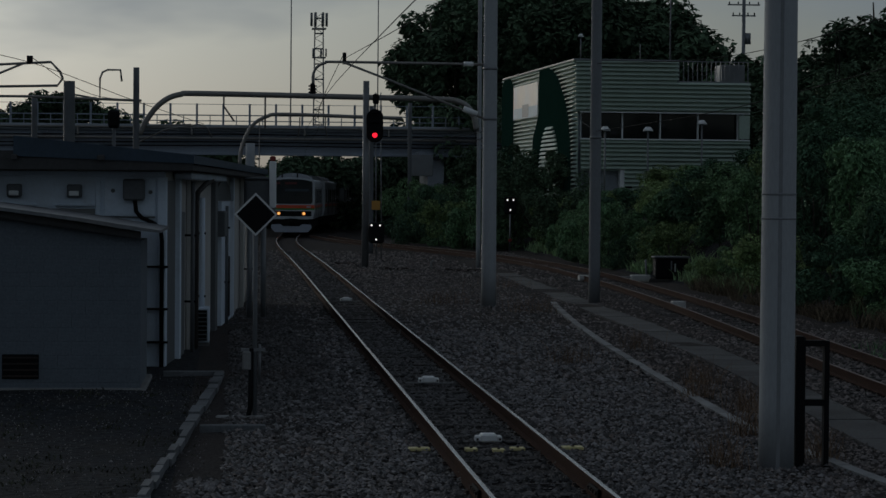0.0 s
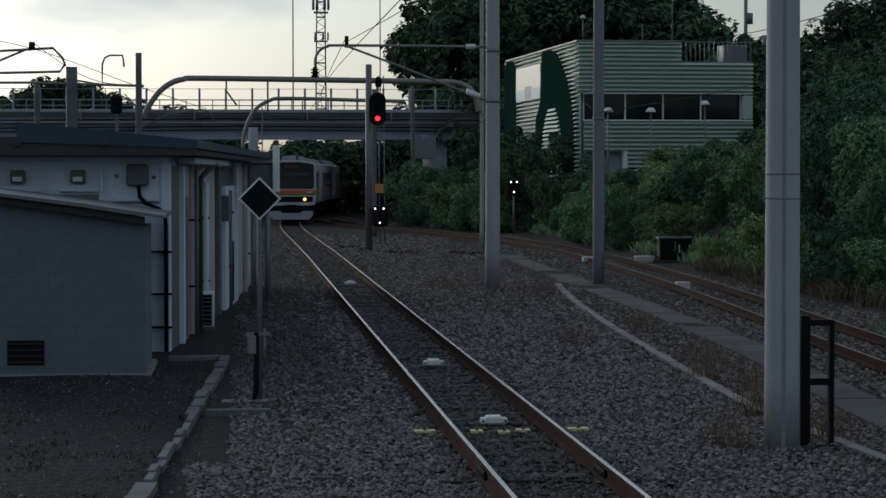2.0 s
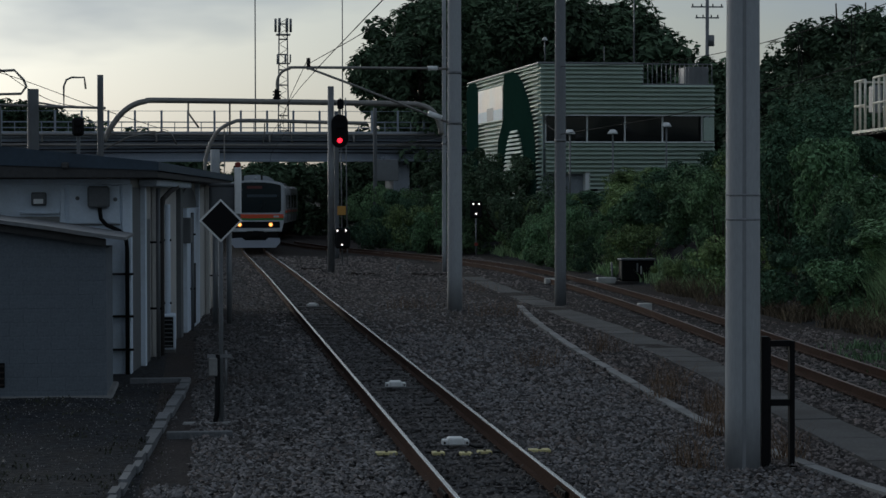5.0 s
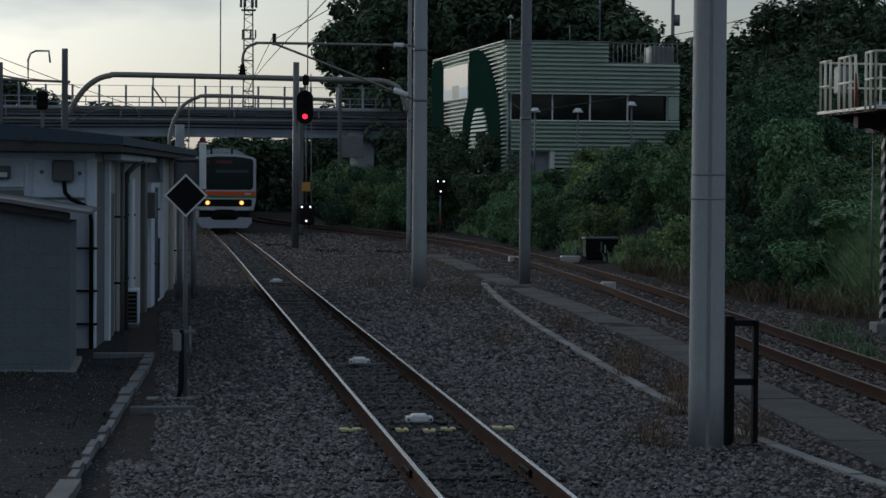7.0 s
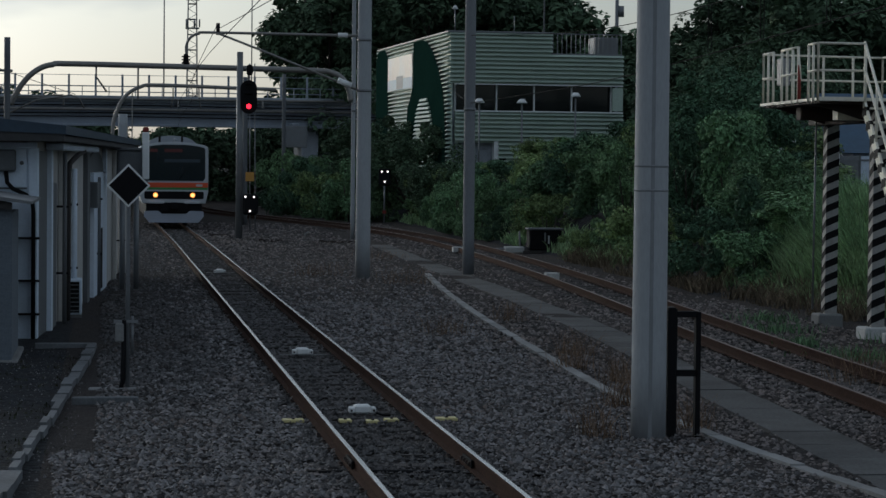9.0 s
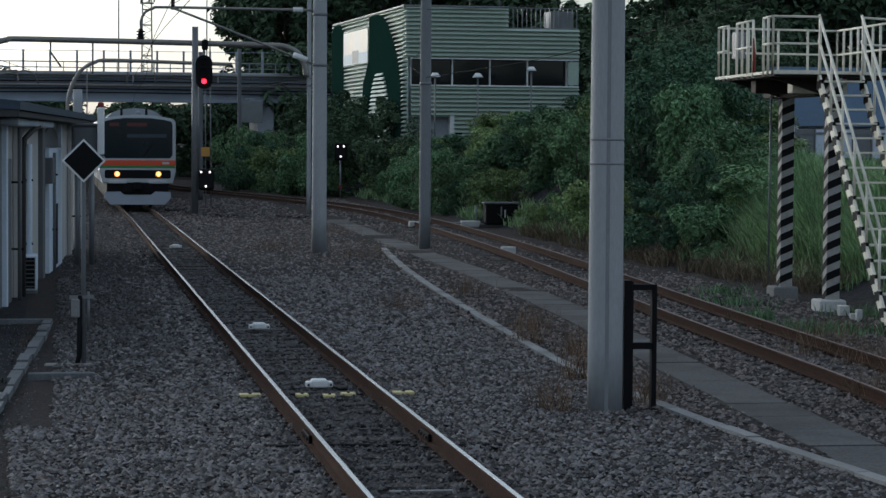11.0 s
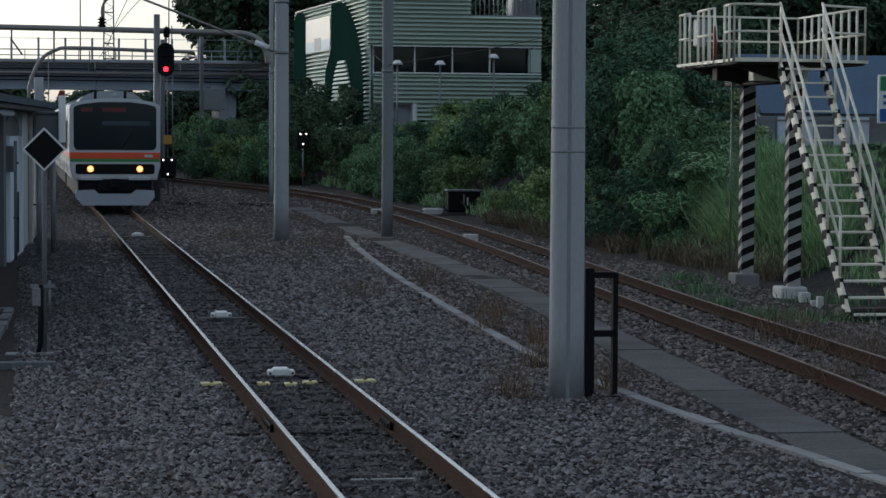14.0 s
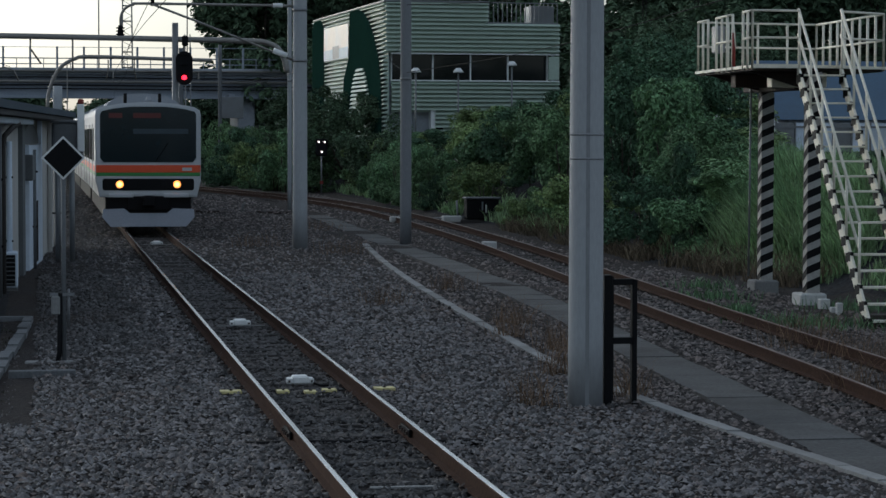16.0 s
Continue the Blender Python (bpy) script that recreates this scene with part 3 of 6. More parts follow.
# ---- bridge over the tracks ----
def bridge():
    b = thing("road_bridge", "grey steel girder road bridge with railings over the tracks", "bridge", kind="structure")
    Y = 170.0
    part("girder", box(B(), -60, 22, Y, Y + 0.5, 5.45, 7.15, 0.03), M_BRIDGE, b)
    bm = B()
    box(bm, -60, 22, Y - 0.35, Y + 0.1, 7.0, 7.45, 0.03)
    part("deck_edge", bm, M_BRIDGECONC, b)
    part("lower_flange", box(B(), -60, 22, Y - 0.22, Y + 0.7, 5.3, 5.47, 0.02), M_BRIDGE, b)
    part("deck", box(B(), -60, 22, Y + 0.1, Y + 9, 6.9, 7.3, 0.03), M_BRIDGECONC, b)
    part("far_girder", box(B(), -60, 22, Y + 8.4, Y + 8.9, 5.45, 7.1, 0.03), M_BRIDGE, b)
    part("service_pipe", tube(B(), [(-60, Y - 0.5, 6.55), (22, Y - 0.5, 6.45)], 0.11), M_PIPE, b)
    stiff = mesh_of(box(B(), -0.04, 0.04, Y - 0.16, Y - 0.002, 5.48, 7.0), "stiffener", M_BRIDGE)
    x = -58.0
    while x < 21:
        s = new("stiffener", stiff)
        s.parent = b
        s.location = (x, 0, 0)
        x += 1.9
    post = mesh_of(box(B(), -0.075, 0.075, Y - 0.3, Y - 0.18, 7.4, 8.95, 0.01), "railing_post", M_BRIDGE)
    post2 = mesh_of(box(B(), -0.03, 0.03, Y - 0.28, Y - 0.2, 7.4, 8.1), "baluster", M_BRIDGE)
    x = -58.0
    while x < 21:
        s = new("railing_post", post)
        s.parent = b
        s.location = (x, 0, 0)
        s = new("baluster", post2)
        s.parent = b
        s.location = (x + 0.93, 0, 0)
        x += 1.87
    for z, r in ((8.12, 0.045), (7.72, 0.04), (8.9, 0.02)):
        part("handrail", tube(B(), [(-60, Y - 0.24, z), (22, Y - 0.24, z)], r, 6), M_BRIDGE, b)
    for x in (-9.5, 11.5):
        part("pier", box(B(), x - 0.6, x + 0.6, Y + 0.6, Y + 8, -0.6, 5.4, 0.05), M_BRIDGECONC, b)
    part("abutment", box(B(), 14.5, 24, Y - 0.1, Y + 9, -0.5, 5.6, 0.04), M_BRIDGECONC, b)
    part("hanging_box", box(B(), 9.4, 10.9, Y - 4.2, Y - 3.6, 3.9, 5.4, 0.03), M_STEELPOLE, b)
    part("box_hanger", box(B(), 9.9, 10.3, Y - 4.0, Y - 0.2, 5.4, 5.6, 0.02), M_BRIDGE, b)
    part("cable_rack", box(B(), -60, 22, Y - 0.75, Y - 0.36, 7.18, 7.3, 0.02), M_PIPE, b)
    for x in (-14.0, -6.0, 2.0, 8.0):
        part("rack_bracket", box(B(), x - 0.06, x + 0.06, Y - 0.75, Y - 0.3, 6.7, 7.18, 0.01), M_PIPE, b)
    for k, z in enumerate((6.75, 6.2, 5.95)):
        part("cable", tube(B(), [(-60, Y - 0.3, z), (-20, Y - 0.35, z - 0.1), (-3, Y - 0.3, z + 0.05), (22, Y - 0.35, z - 0.1)], 0.05, 6), M_BLACK, b)
    return b


bridge()


# ---- the green clad building on the bank ----
def green_building():
    b = thing("clad_building", "two-storey building in pale green corrugated cladding with dark mural arches", "building", pose(13.95, 117.3, 0, 0, 0, 3.0))
    W, L, top = 8.95, 21.5, 9.38
    part("core", box(B(), 0.12, 5.2, 0.6, L, 1.0, top - 0.1), M_BRIDGECONC, b)
    part("rear_core", box(B(), 5.2, W - 0.12, 0.6, L, 1.0, 8.3), M_BRIDGECONC, b)
    # front: bands of ribbed sheet above and below the window strip, the ribs are real folds
    def ribs(name, u0, u1, z0, z1, front=True, pitch=0.216):
        wall = part(name, box(B(), u0, u1, 0.1, 0.16, z0, z1) if front else box(B(), 0.1, 0.16, u0, u1, z0, z1), M_GREENWALL, b)
        shape = {}
        z = z0
        while z < z1 - 0.02:
            h = round(min(pitch, z1 - z), 3)
            if h not in shape:
                fold = [(-0.15, h * 0.46), (-0.15, h * 0.52), (-0.05, h * 0.96), (0.1, h), (0.1, h * 0.46)]
                shape[h] = mesh_of(prism(B(), fold, u0, u1, "x" if front else "y"), "cladding_rib", M_GREENWALL)
            r = new("cladding_rib", shape[h])
            r.parent, r.location = wall, (0, 0, z)
            z += pitch
    ribs("upper_cladding", 0.0, 5.25, 6.85, top)
    ribs("terrace_cladding", 5.25, W, 6.85, 8.36)
    ribs("lower_cladding", 0.3, W, 3.9, 5.45)
    ribs("base_cladding", 2.5, W, 2.6, 3.9)
    part("roof_edge", box(B(), -0.1, 5.3, -0.1, 0.15, top, top + 0.09, 0.01), M_STEELPOLE, b)
    part("side_roof_edge", box(B(), -0.1, 0.15, 0.15, L, top, top + 0.09, 0.01), M_STEELPOLE, b)
    part("window_head", box(B(), 0.25, W, -0.06, 0.05, 6.79, 6.85, 0.01), M_WHITE, b)
    part("window_sill", box(B(), 0.25, W, -0.08, 0.05, 5.45, 5.51, 0.01), M_WHITE, b)
    win = part("window_strip", box(B(), 0.45, W - 0.3, 0.5, 0.54, 5.5, 6.8), M_GLASS, b)
    for u in (0.35, 2.48, 4.42, 6.36, 8.42):
        part("mullion", box(B(), u - 0.03, u + 0.03, 0.3, 0.5, 5.5, 6.8, 0.008), M_WHITE, win)
    part("corner_panel", box(B(), W - 0.55, W, -0.02, 0.16, 5.56, 6.73, 0.01), M_GREENWALL, b)
    part("door_wall", box(B(), 2.3, 2.55, -0.05, 0.5, 1.8, 4.0, 0.01), M_WHITE, b)
    part("shutter", box(B(), 2.95, 5.2, 0.02, 0.1, 1.2, 3.0, 0.01), M_WALL, b)
    # black sheet in place of the unlit inside of the doorway
    part("doorway_shade", box(B(), 2.55, 2.95, 0.05, 0.11, 1.2, 3.2), M_BLACK, b)
    # side: ribbed sheet with dark painted arches
    ribs("side_cladding", 0.0, L, 2.0, top, False)
    def sheet(pts, x0, x1):
        return prism(B(), pts, x0, x1, "x")
    part("mural_arch", sheet([(0.3, 2.2), (0.4, 4.5), (0.55, 5.4), (1.1, 6.6), (2.3, 7.7), (3.8, 8.6), (5.2, 9.1), (6.5, 9.3), (9.2, 9.3), (9.3, 7.0), (10.2, 6.3), (11.0, 5.8), (11.3, 4.5), (11.4, 2.2)], -0.16, -0.14), M_DARKGREEN, b, "dark green painted arch shape")
    part("mural_edge", sheet([(17.4, 2.2), (17.4, 8.8), (18.4, 9.3), (20.6, 9.3), (21.4, 8.9), (21.4, 2.2)], -0.16, -0.14), M_DARKGREEN, b, "dark green painted edge")
    inset = part("mural_inset", box(B(), -0.172, -0.162, 3.6, 8.3, 2.2, 4.6), M_GREENWALL, b)
    z = 2.2
    while z < 6.2:
        half = 3.1 * math.sqrt(max(0.0, 1 - ((z - 2.2) / 4.1) ** 2))
        part("inset_rib", prism(B(), [(-0.29, z), (-0.29, z + 0.02), (-0.19, z + 0.134), (-0.17, z + 0.134), (-0.17, z)], 5.95 - half, 5.95 + half, "y"), M_GREENWALL, inset)
        z += 0.216
    part("mural_panel", box(B(), -0.165, -0.14, 9.6, 17.3, 6.9, 8.75), M_MURAL, b, "pale cream mural panel with blue at its foot")
    part("mural_foot", box(B(), -0.17, -0.165, 9.6, 17.3, 6.9, 7.5), M_PALEBLUE, b)
    part("mural_tower", box(B(), -0.175, -0.17, 12.4, 14.4, 6.95, 7.65), M_STEELPOLE, b)
    # rooftop
    rail = part("roof_railing", tube(B(), [(5.3, 0.1, top + 0.03), (8.85, 0.1, top + 0.03)], 0.03, 6), M_STEELPOLE, b)
    for i in range(16):
        u = 5.3 + i * 0.237
        part("baluster", box(B(), u - 0.02, u + 0.02, 0.08, 0.12, 8.3, top + 0.03), M_STEELPOLE, rail)
    part("roof_box", box(B(), 7.6, 8.8, 0.5, 1.9, 8.3, top - 0.08, 0.03), M_STEELPOLE, b)
    part("roof_parapet", box(B(), 5.2, 8.9, 0.0, 0.08, 8.3, 8.42, 0.01), M_STEELPOLE, b)
    mast = part("roof_lamp", tube(B(), [(0.35, 0.5, top), (0.35, 0.5, top + 1.25)], 0.035, 6), M_STEELPOLE, b)
    part("lamp_head", tube(B(), [(0.35, 0.5, top + 1.2), (0.35, 0.5, top + 1.36)], 0.16, 10, 0.06), M_WHITE, mast)
    part("roof_mast", tube(B(), [(3.5, 1, top), (3.5, 1, top + 0.95)], 0.025, 6), M_STEELPOLE, b)
    part("tall_mast", tube(B(), [(5.05, 1, top), (5.05, 1, top + 4.2)], 0.045, 6, 0.03), M_STEELPOLE, b)
    return b


green_building()


# ---- the hut and the block shed on the near side ----
def hut():
    h = thing("trackside_hut", "low white panelled railway hut with a flat grey sheet roof", "hut", Matrix.Translation((-4.05, 39.6, 0)) @ Matrix.Rotation(radians(-3.6), 4, "Z") @ Matrix.Translation((4.05, -39.6, 0)))
    X1, X0, Y0, Y1 = -4.05, -12.0, 39.6, 62.5
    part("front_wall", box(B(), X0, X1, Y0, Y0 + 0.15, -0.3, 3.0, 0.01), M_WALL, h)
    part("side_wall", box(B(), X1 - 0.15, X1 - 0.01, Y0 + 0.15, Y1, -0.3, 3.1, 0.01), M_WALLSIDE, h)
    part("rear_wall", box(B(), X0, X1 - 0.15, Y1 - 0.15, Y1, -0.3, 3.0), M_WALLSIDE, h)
    part("soffit", box(B(), X0, -3.55, Y0 - 0.75, Y1 + 0.4, 3.06, 3.16, 0.01), M_ROOFDARK, h)
    bm = B()
    prism(bm, [(-6.42, 3.27), (-3.5, 3.17), (-3.5, 3.31), (-6.42, 3.60)], Y0 - 0.85, Y1 + 0.5, "y")
    part("roof", bm, M_ROOF, h, "blue-grey sheet roof")
    part("rear_roof", prism(B(), [(X0, 3.2), (-6.43, 3.2), (-6.43, 3.36), (X0, 3.36)], Y0 - 0.8, Y1 + 0.5, "y"), M_ROOFDARK, h)
    part("fascia", box(B(), X0, -3.52, Y0 - 0.82, Y0 - 0.76, 3.05, 3.25, 0.01), M_ROOFDARK, h)
    for x in (-6.4, -5.0):
        part("gutter_bracket", box(B(), x - 0.06, x + 0.06, Y0 - 0.93, Y0 - 0.855, 3.2, 3.3, 0.02), M_ROOFDARK, h)
    part("cornice", box(B(), X0, X1 + 0.02, Y0 - 0.05, Y0, 2.95, 3.04, 0.01), M_WALL, h)
    for u in (-5.15,):
        part("pilaster", box(B(), u - 0.04, u + 0.04, Y0 - 0.04, Y0, -0.3, 2.9, 0.01), M_WALL, h)
    part("corner_pilaster", box(B(), X1 - 0.12, X1 + 0.03, Y0 - 0.05, Y0 + 0.2, -0.3, 2.95, 0.01), M_WALL, h)
    for x in (-6.52, -5.53):
        v = part("vent_hood", box(B(), x - 0.12, x + 0.12, Y0 - 0.14, Y0, 2.60, 2.82, 0.02), M_GREYBOX, h)
        part("vent_flap", box(B(), x - 0.08, x + 0.08, Y0 - 0.17, Y0 - 0.14, 2.63, 2.71, 0.01), M_WHITE, v)
    part("ledge_panel", box(B(), -6.9, -5.2, Y0 - 0.03, Y0, 2.18, 2.42, 0.01), M_CONC, h)
    for x0, x1 in ((-6.95, -6.15), (-5.85, -5.2)):
        part("ledge", box(B(), x0, x1, Y0 - 0.08, Y0, 2.46, 2.5, 0.01), M_WALL, h)
    bx = part("junction_box", box(B(), -4.72, -4.37, Y0 - 0.22, Y0 - 0.03, 2.56, 2.92, 0.03), M_GREYBOX, h)
    part("conduit", tube(B(), [(-4.53, Y0 - 0.12, 2.57), (-4.51, Y0 - 0.12, 2.38), (-4.42, Y0 - 0.12, 2.28), (-4.2, Y0 - 0.12, 2.18), (-4.1, Y0 - 0.12, 2.08), (-4.08, Y0 - 0.12, 1.9), (-4.08, Y0 - 0.12, -0.2)], 0.035, 8), M_BLACK, bx)
    part("panel_board", box(B(), -5.05, -4.2, Y0 - 0.03, Y0, 2.3, 2.93, 0.01), M_WALL, h)
    part("panel_seam", box(B(), -5.05, -4.2, Y0 - 0.034, Y0 - 0.002, 2.27, 2.295), M_GREYBOX, h)
    for x, z in ((-4.9, 2.72), (-4.28, 2.7)):
        part("wall_plug", tube(B(), [(x, Y0 - 0.06, z), (x, Y0 - 0.028, z)], 0.035, 8), M_GREYBOX, h)
    for z in (1.45, 0.75, 0.2):
        part("conduit_clip", box(B(), -4.5, -3.98, Y0 - 0.16, Y0 - 0.06, z, z + 0.035), M_BLACK, h)
    # the side facing the track: recess, pipes, doors and a white end panel
    # flat grey sheet on the wall, its colour stands for the shade of a recess
    part("recess_shade", box(B(), X1 - 0.01, X1 + 0.02, 39.85, 41.4, -0.25, 2.9, 0.01), M_GREYBOX, h)
    for y, w, m in ((41.6, 0.12, M_WALL), (44.0, 0.10, M_WALLSIDE), (50.4, 0.34, M_GREYBOX), (56.2, 0.12, M_WALL), (60.0, 0.1, M_WALLSIDE)):
        part("post", box(B(), X1, X1 + 0.1, y - w, y + w, -0.3, 3.05, 0.01), m, h)
    part("grey_panel", box(B(), X1, X1 + 0.06, 42.1, 42.9, -0.2, 2.35, 0.01), M_GREYBOX, h)
    for y, r, top, m in ((43.3, 0.04, 2.9, M_GREYBOX), (45.5, 0.055, 2.6, M_WALL), (52.6, 0.035, 2.4, M_GREYBOX), (61.6, 0.05, 2.8, M_WALLSIDE)):
        pipe = part("downpipe", tube(B(), [(X1 + 0.17, y, top), (X1 + 0.17, y, -0.2)], r, 8), m, h)
        for z in (0.7, 1.9):
            part("clip", box(B(), X1, X1 + 0.24, y - 0.025, y + 0.025, z, z + 0.04), M_BLACK, pipe)
    part("bent_downpipe", tube(B(), [(X1 + 0.3, 46.2, 2.93), (X1 + 0.26, 45.2, 2.86), (X1 + 0.18, 44.3, 2.7), (X1 + 0.16, 44.2, 2.5), (X1 + 0.16, 44.2, -0.2)], 0.05, 8), M_SLEEPER, h, "brown bent downpipe")
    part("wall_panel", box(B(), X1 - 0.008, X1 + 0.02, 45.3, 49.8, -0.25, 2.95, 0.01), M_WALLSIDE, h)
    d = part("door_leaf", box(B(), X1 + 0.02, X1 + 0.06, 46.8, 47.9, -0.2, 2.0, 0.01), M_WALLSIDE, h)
    part("door_handle", box(B(), X1 + 0.06, X1 + 0.1, 46.9, 46.98, 0.85, 0.95, 0.005), M_BLACK, d)
    part("meter_box", box(B(), X1, X1 + 0.24, 51.0, 51.6, 1.75, 2.3, 0.02), M_GREYBOX, h)
    part("awning", box(B(), X1 + 0.01, -3.72, 41.2, 50.0, 2.93, 3.05, 0.02), M_WALL, h)
    # solid grey arch, the shade inside an opening drawn as a sheet
    bm = B()
    n = 10
    prism(bm, [(51.0, 2.52), (56.0, 2.52)] + [(53.5 + 2.5 * math.cos(math.pi * k / n), 2.52 + 0.45 * math.sin(math.pi * k / n)) for k in range(1, n)], X1, X1 + 0.04, "x")
    part("arch_shade", bm, M_GREYBOX, h, "grey arched sheet for the shade of an opening over the panel")
    part("end_panel", box(B(), X1, X1 + 0.12, 51.7, 55.9, -0.2, 2.5, 0.01), M_WALL, h, "white end panel")
    part("dark_slot", box(B(), X1 + 0.12, X1 + 0.14, 53.4, 54.2, -0.1, 1.25), M_BLACK, h)
    return h


hut()


def air_unit():
    a = thing("air_conditioner", "small grey outdoor air conditioner on the ground by the hut", "air conditioner", pose(-3.5, 45.4, -0.2))
    part("casing", box(B(), -0.3, 0.14, -0.4, 0.4, 0.06, 0.72, 0.02), M_WALL, a)
    g = part("grille", box(B(), -0.25, 0.1, -0.43, -0.4, 0.1, 0.68, 0.01), M_BLACK, a)
    for i in range(7):
        part("slat", box(B(), -0.25, 0.1, -0.45, -0.43, 0.13 + i * 0.08, 0.15 + i * 0.08), M_GREYBOX, g)
    for y in (-0.3, 0.3):
        part("foot", box(B(), -0.3, 0.14, y - 0.04, y + 0.04, -0.02, 0.06), M_CONC, a)


air_unit()


def shed():
    s = thing("block_shed", "low grey concrete block shed with a sagging tin roof", "shed")
    X0, X1, Y0, Y1 = -9.5, -4.25, 34.9, 37.6
    part("core", box(B(), X0, X1 - 0.01, Y0 + 0.012, Y1, -0.3, 1.98), M_BLOCK, s)
    # block courses, each block of its own, on the face towards the platform end
    bw, bh = 0.40, 0.20
    meshes = {}
    for c in range(11):
        z0 = -0.28 + c * bh
        x = X1 - (bw / 2 if c % 2 else 0)
        if c % 2:
            x0 = X1 - bw / 2
            meshes.setdefault("half", mesh_of(box(B(), 0.002, bw / 2 - 0.002, 0, 0.012, 0.002, bh - 0.002), "block", M_BLOCK))
            o = new("block", meshes["half"])
            o.parent = s
            o.location = (x0, Y0, z0)
        while x - bw > -8.4:
            if "full" not in meshes:
                meshes["full"] = mesh_of(box(B(), 0.002, bw - 0.002, 0, 0.012, 0.002, bh - 0.002), "block", M_BLOCK)
            o = new("block", meshes["full"])
            o.parent = s
            o.location = (x - bw, Y0 + random.uniform(0, 0.002), z0)
            x -= bw
    bm = B()
    prism(bm, [(X0, 2.84), (-6.24, 2.42), (-5.11, 2.27), (-4.5, 2.17), (-3.96, 2.11), (-3.96, 2.15), (-4.5, 2.23), (-5.11, 2.325), (-6.24, 2.47), (X0, 2.9)], Y0 - 0.28, Y1 + 1.4, "y")
    part("roof", bm, M_TIN, s, "buckled grey tin roof sheet")
    bm = B()
    prism(bm, [(X0, 2.72), (-6.24, 2.31), (-5.11, 2.15), (X1, 2.02), (X1, 2.13), (-5.11, 2.265), (-6.24, 2.415), (X0, 2.83)], Y0 - 0.16, Y0 - 0.06, "y")
    part("eave_board", bm, M_ROOFDARK, s)
    bm = B()
    prism(bm, [(X0, 1.7), (X1 - 0.01, 1.7), (X1 - 0.01, 2.1), (-5.1, 2.25), (-6.35, 2.4), (X0, 2.8)], Y0 + 0.02, Y0 + 0.15, "y")
    part("gable", bm, M_BLOCK, s)
    # the dark inside of the vent is a black sheet set on the wall
    part("vent_shade", box(B(), -6.25, -5.72, Y0 - 0.025, Y0 + 0.0, -0.03, 0.33, 0.01), M_BLACK, s)
    for i in range(4):
        part("vent_slat", box(B(), -6.24, -5.73, Y0 - 0.04, Y0 - 0.02, 0.0 + i * 0.09, 0.025 + i * 0.09), M_DARKSTEEL, s)
    part("footing", box(B(), X0, X1 + 0.08, Y0 - 0.06, Y1, -0.4, -0.16, 0.02), M_CONC, s)


shed()

# cable trough covers along the near side
trough = thing("cable_trough", "pale concrete cable trough covers along the gravel", "cable trough")
TR = [(-3.1, 37.6), (-3.22, 34.5), (-3.38, 30.5), (-3.53, 26.7), (-3.66, 24.0), (-3.78, 21.7), (-3.9, 19.5), (-4.0, 17.0)]
for (x0, y0), (x1, y1) in zip(TR, TR[1:]):
    n = 4
    for i in range(n):
        a, b2 = i / n, (i + 1) / n - 0.015
        bm = B()
        ax, ay, bx, by = x0 + (x1 - x0) * a, y0 + (y1 - y0) * a, x0 + (x1 - x0) * b2, y0 + (y1 - y0) * b2
        s = random.uniform(-0.02, 0.02)
        hw = 0.072 if ay > 29 else 0.1 if ay < 22.5 else 0.04
        prism(bm, [(ax - hw + s, ay), (ax + hw + s, ay), (bx + hw + s, by), (bx - hw + s, by)], -0.3, -0.12 + random.uniform(-0.025, 0.02), "z")
        part("trough_cover", bm, M_TROUGH, trough)
for x0, x1, y in ((-4.0, -3.05, 37.7), (-3.3, -2.5, 29.0)):
    bm = B()
    box(bm, x0, x1, y - 0.07, y + 0.07, -0.3, -0.12, 0.01)
    part("cross_cover", bm, M_TROUGH, trough)


def diamond_sign():
    s = thing("diamond_sign", "black diamond board with a white border on a steel post", "railway sign", pose(-2.62, 30.7, -0.2))
    bm = B()
    tube(bm, [(0, 0.05, -0.1), (0, 0.05, 2.65)], 0.03, 10)
    part("post", bm, M_GREYBOX, s)
    part("post_foot", tube(B(), [(-0.11, 0.03, -0.1), (-0.06, 0.03, 0.12), (-0.045, 0.03, 0.9)], 0.032, 8), M_BLACK, s)
    part("stay", tube(B(), [(0.06, 0.06, 0.45), (0.06, 0.06, 0.95)], 0.02, 6), M_STEELPOLE, s)
    part("clamp", box(B(), -0.16, -0.05, -0.02, 0.08, 0.62, 0.86, 0.015), M_CONC, s)
    part("clamp_bar", box(B(), -0.18, 0.13, 0.02, 0.05, 0.86, 0.9), M_STEELPOLE, s)
    r, zc = 0.28, 2.63
    bm = B()
    prism(bm, [(-r, zc), (0, zc - r), (r, zc), (0, zc + r)], -0.02, 0.0, "y")
    part("border", bm, M_WHITE, s, "white painted border")
    q = r - 0.034
    bm = B()
    prism(bm, [(-q, zc), (0, zc - q), (q, zc), (0, zc + q)], -0.026, -0.018, "y")
    part("black_face", bm, M_BLACK, s)
    part("base_pad", box(B(), -0.5, 0.15, -0.1, 0.12, -0.2, 0.03, 0.02), M_CONC, s)
    return s


diamond_sign()


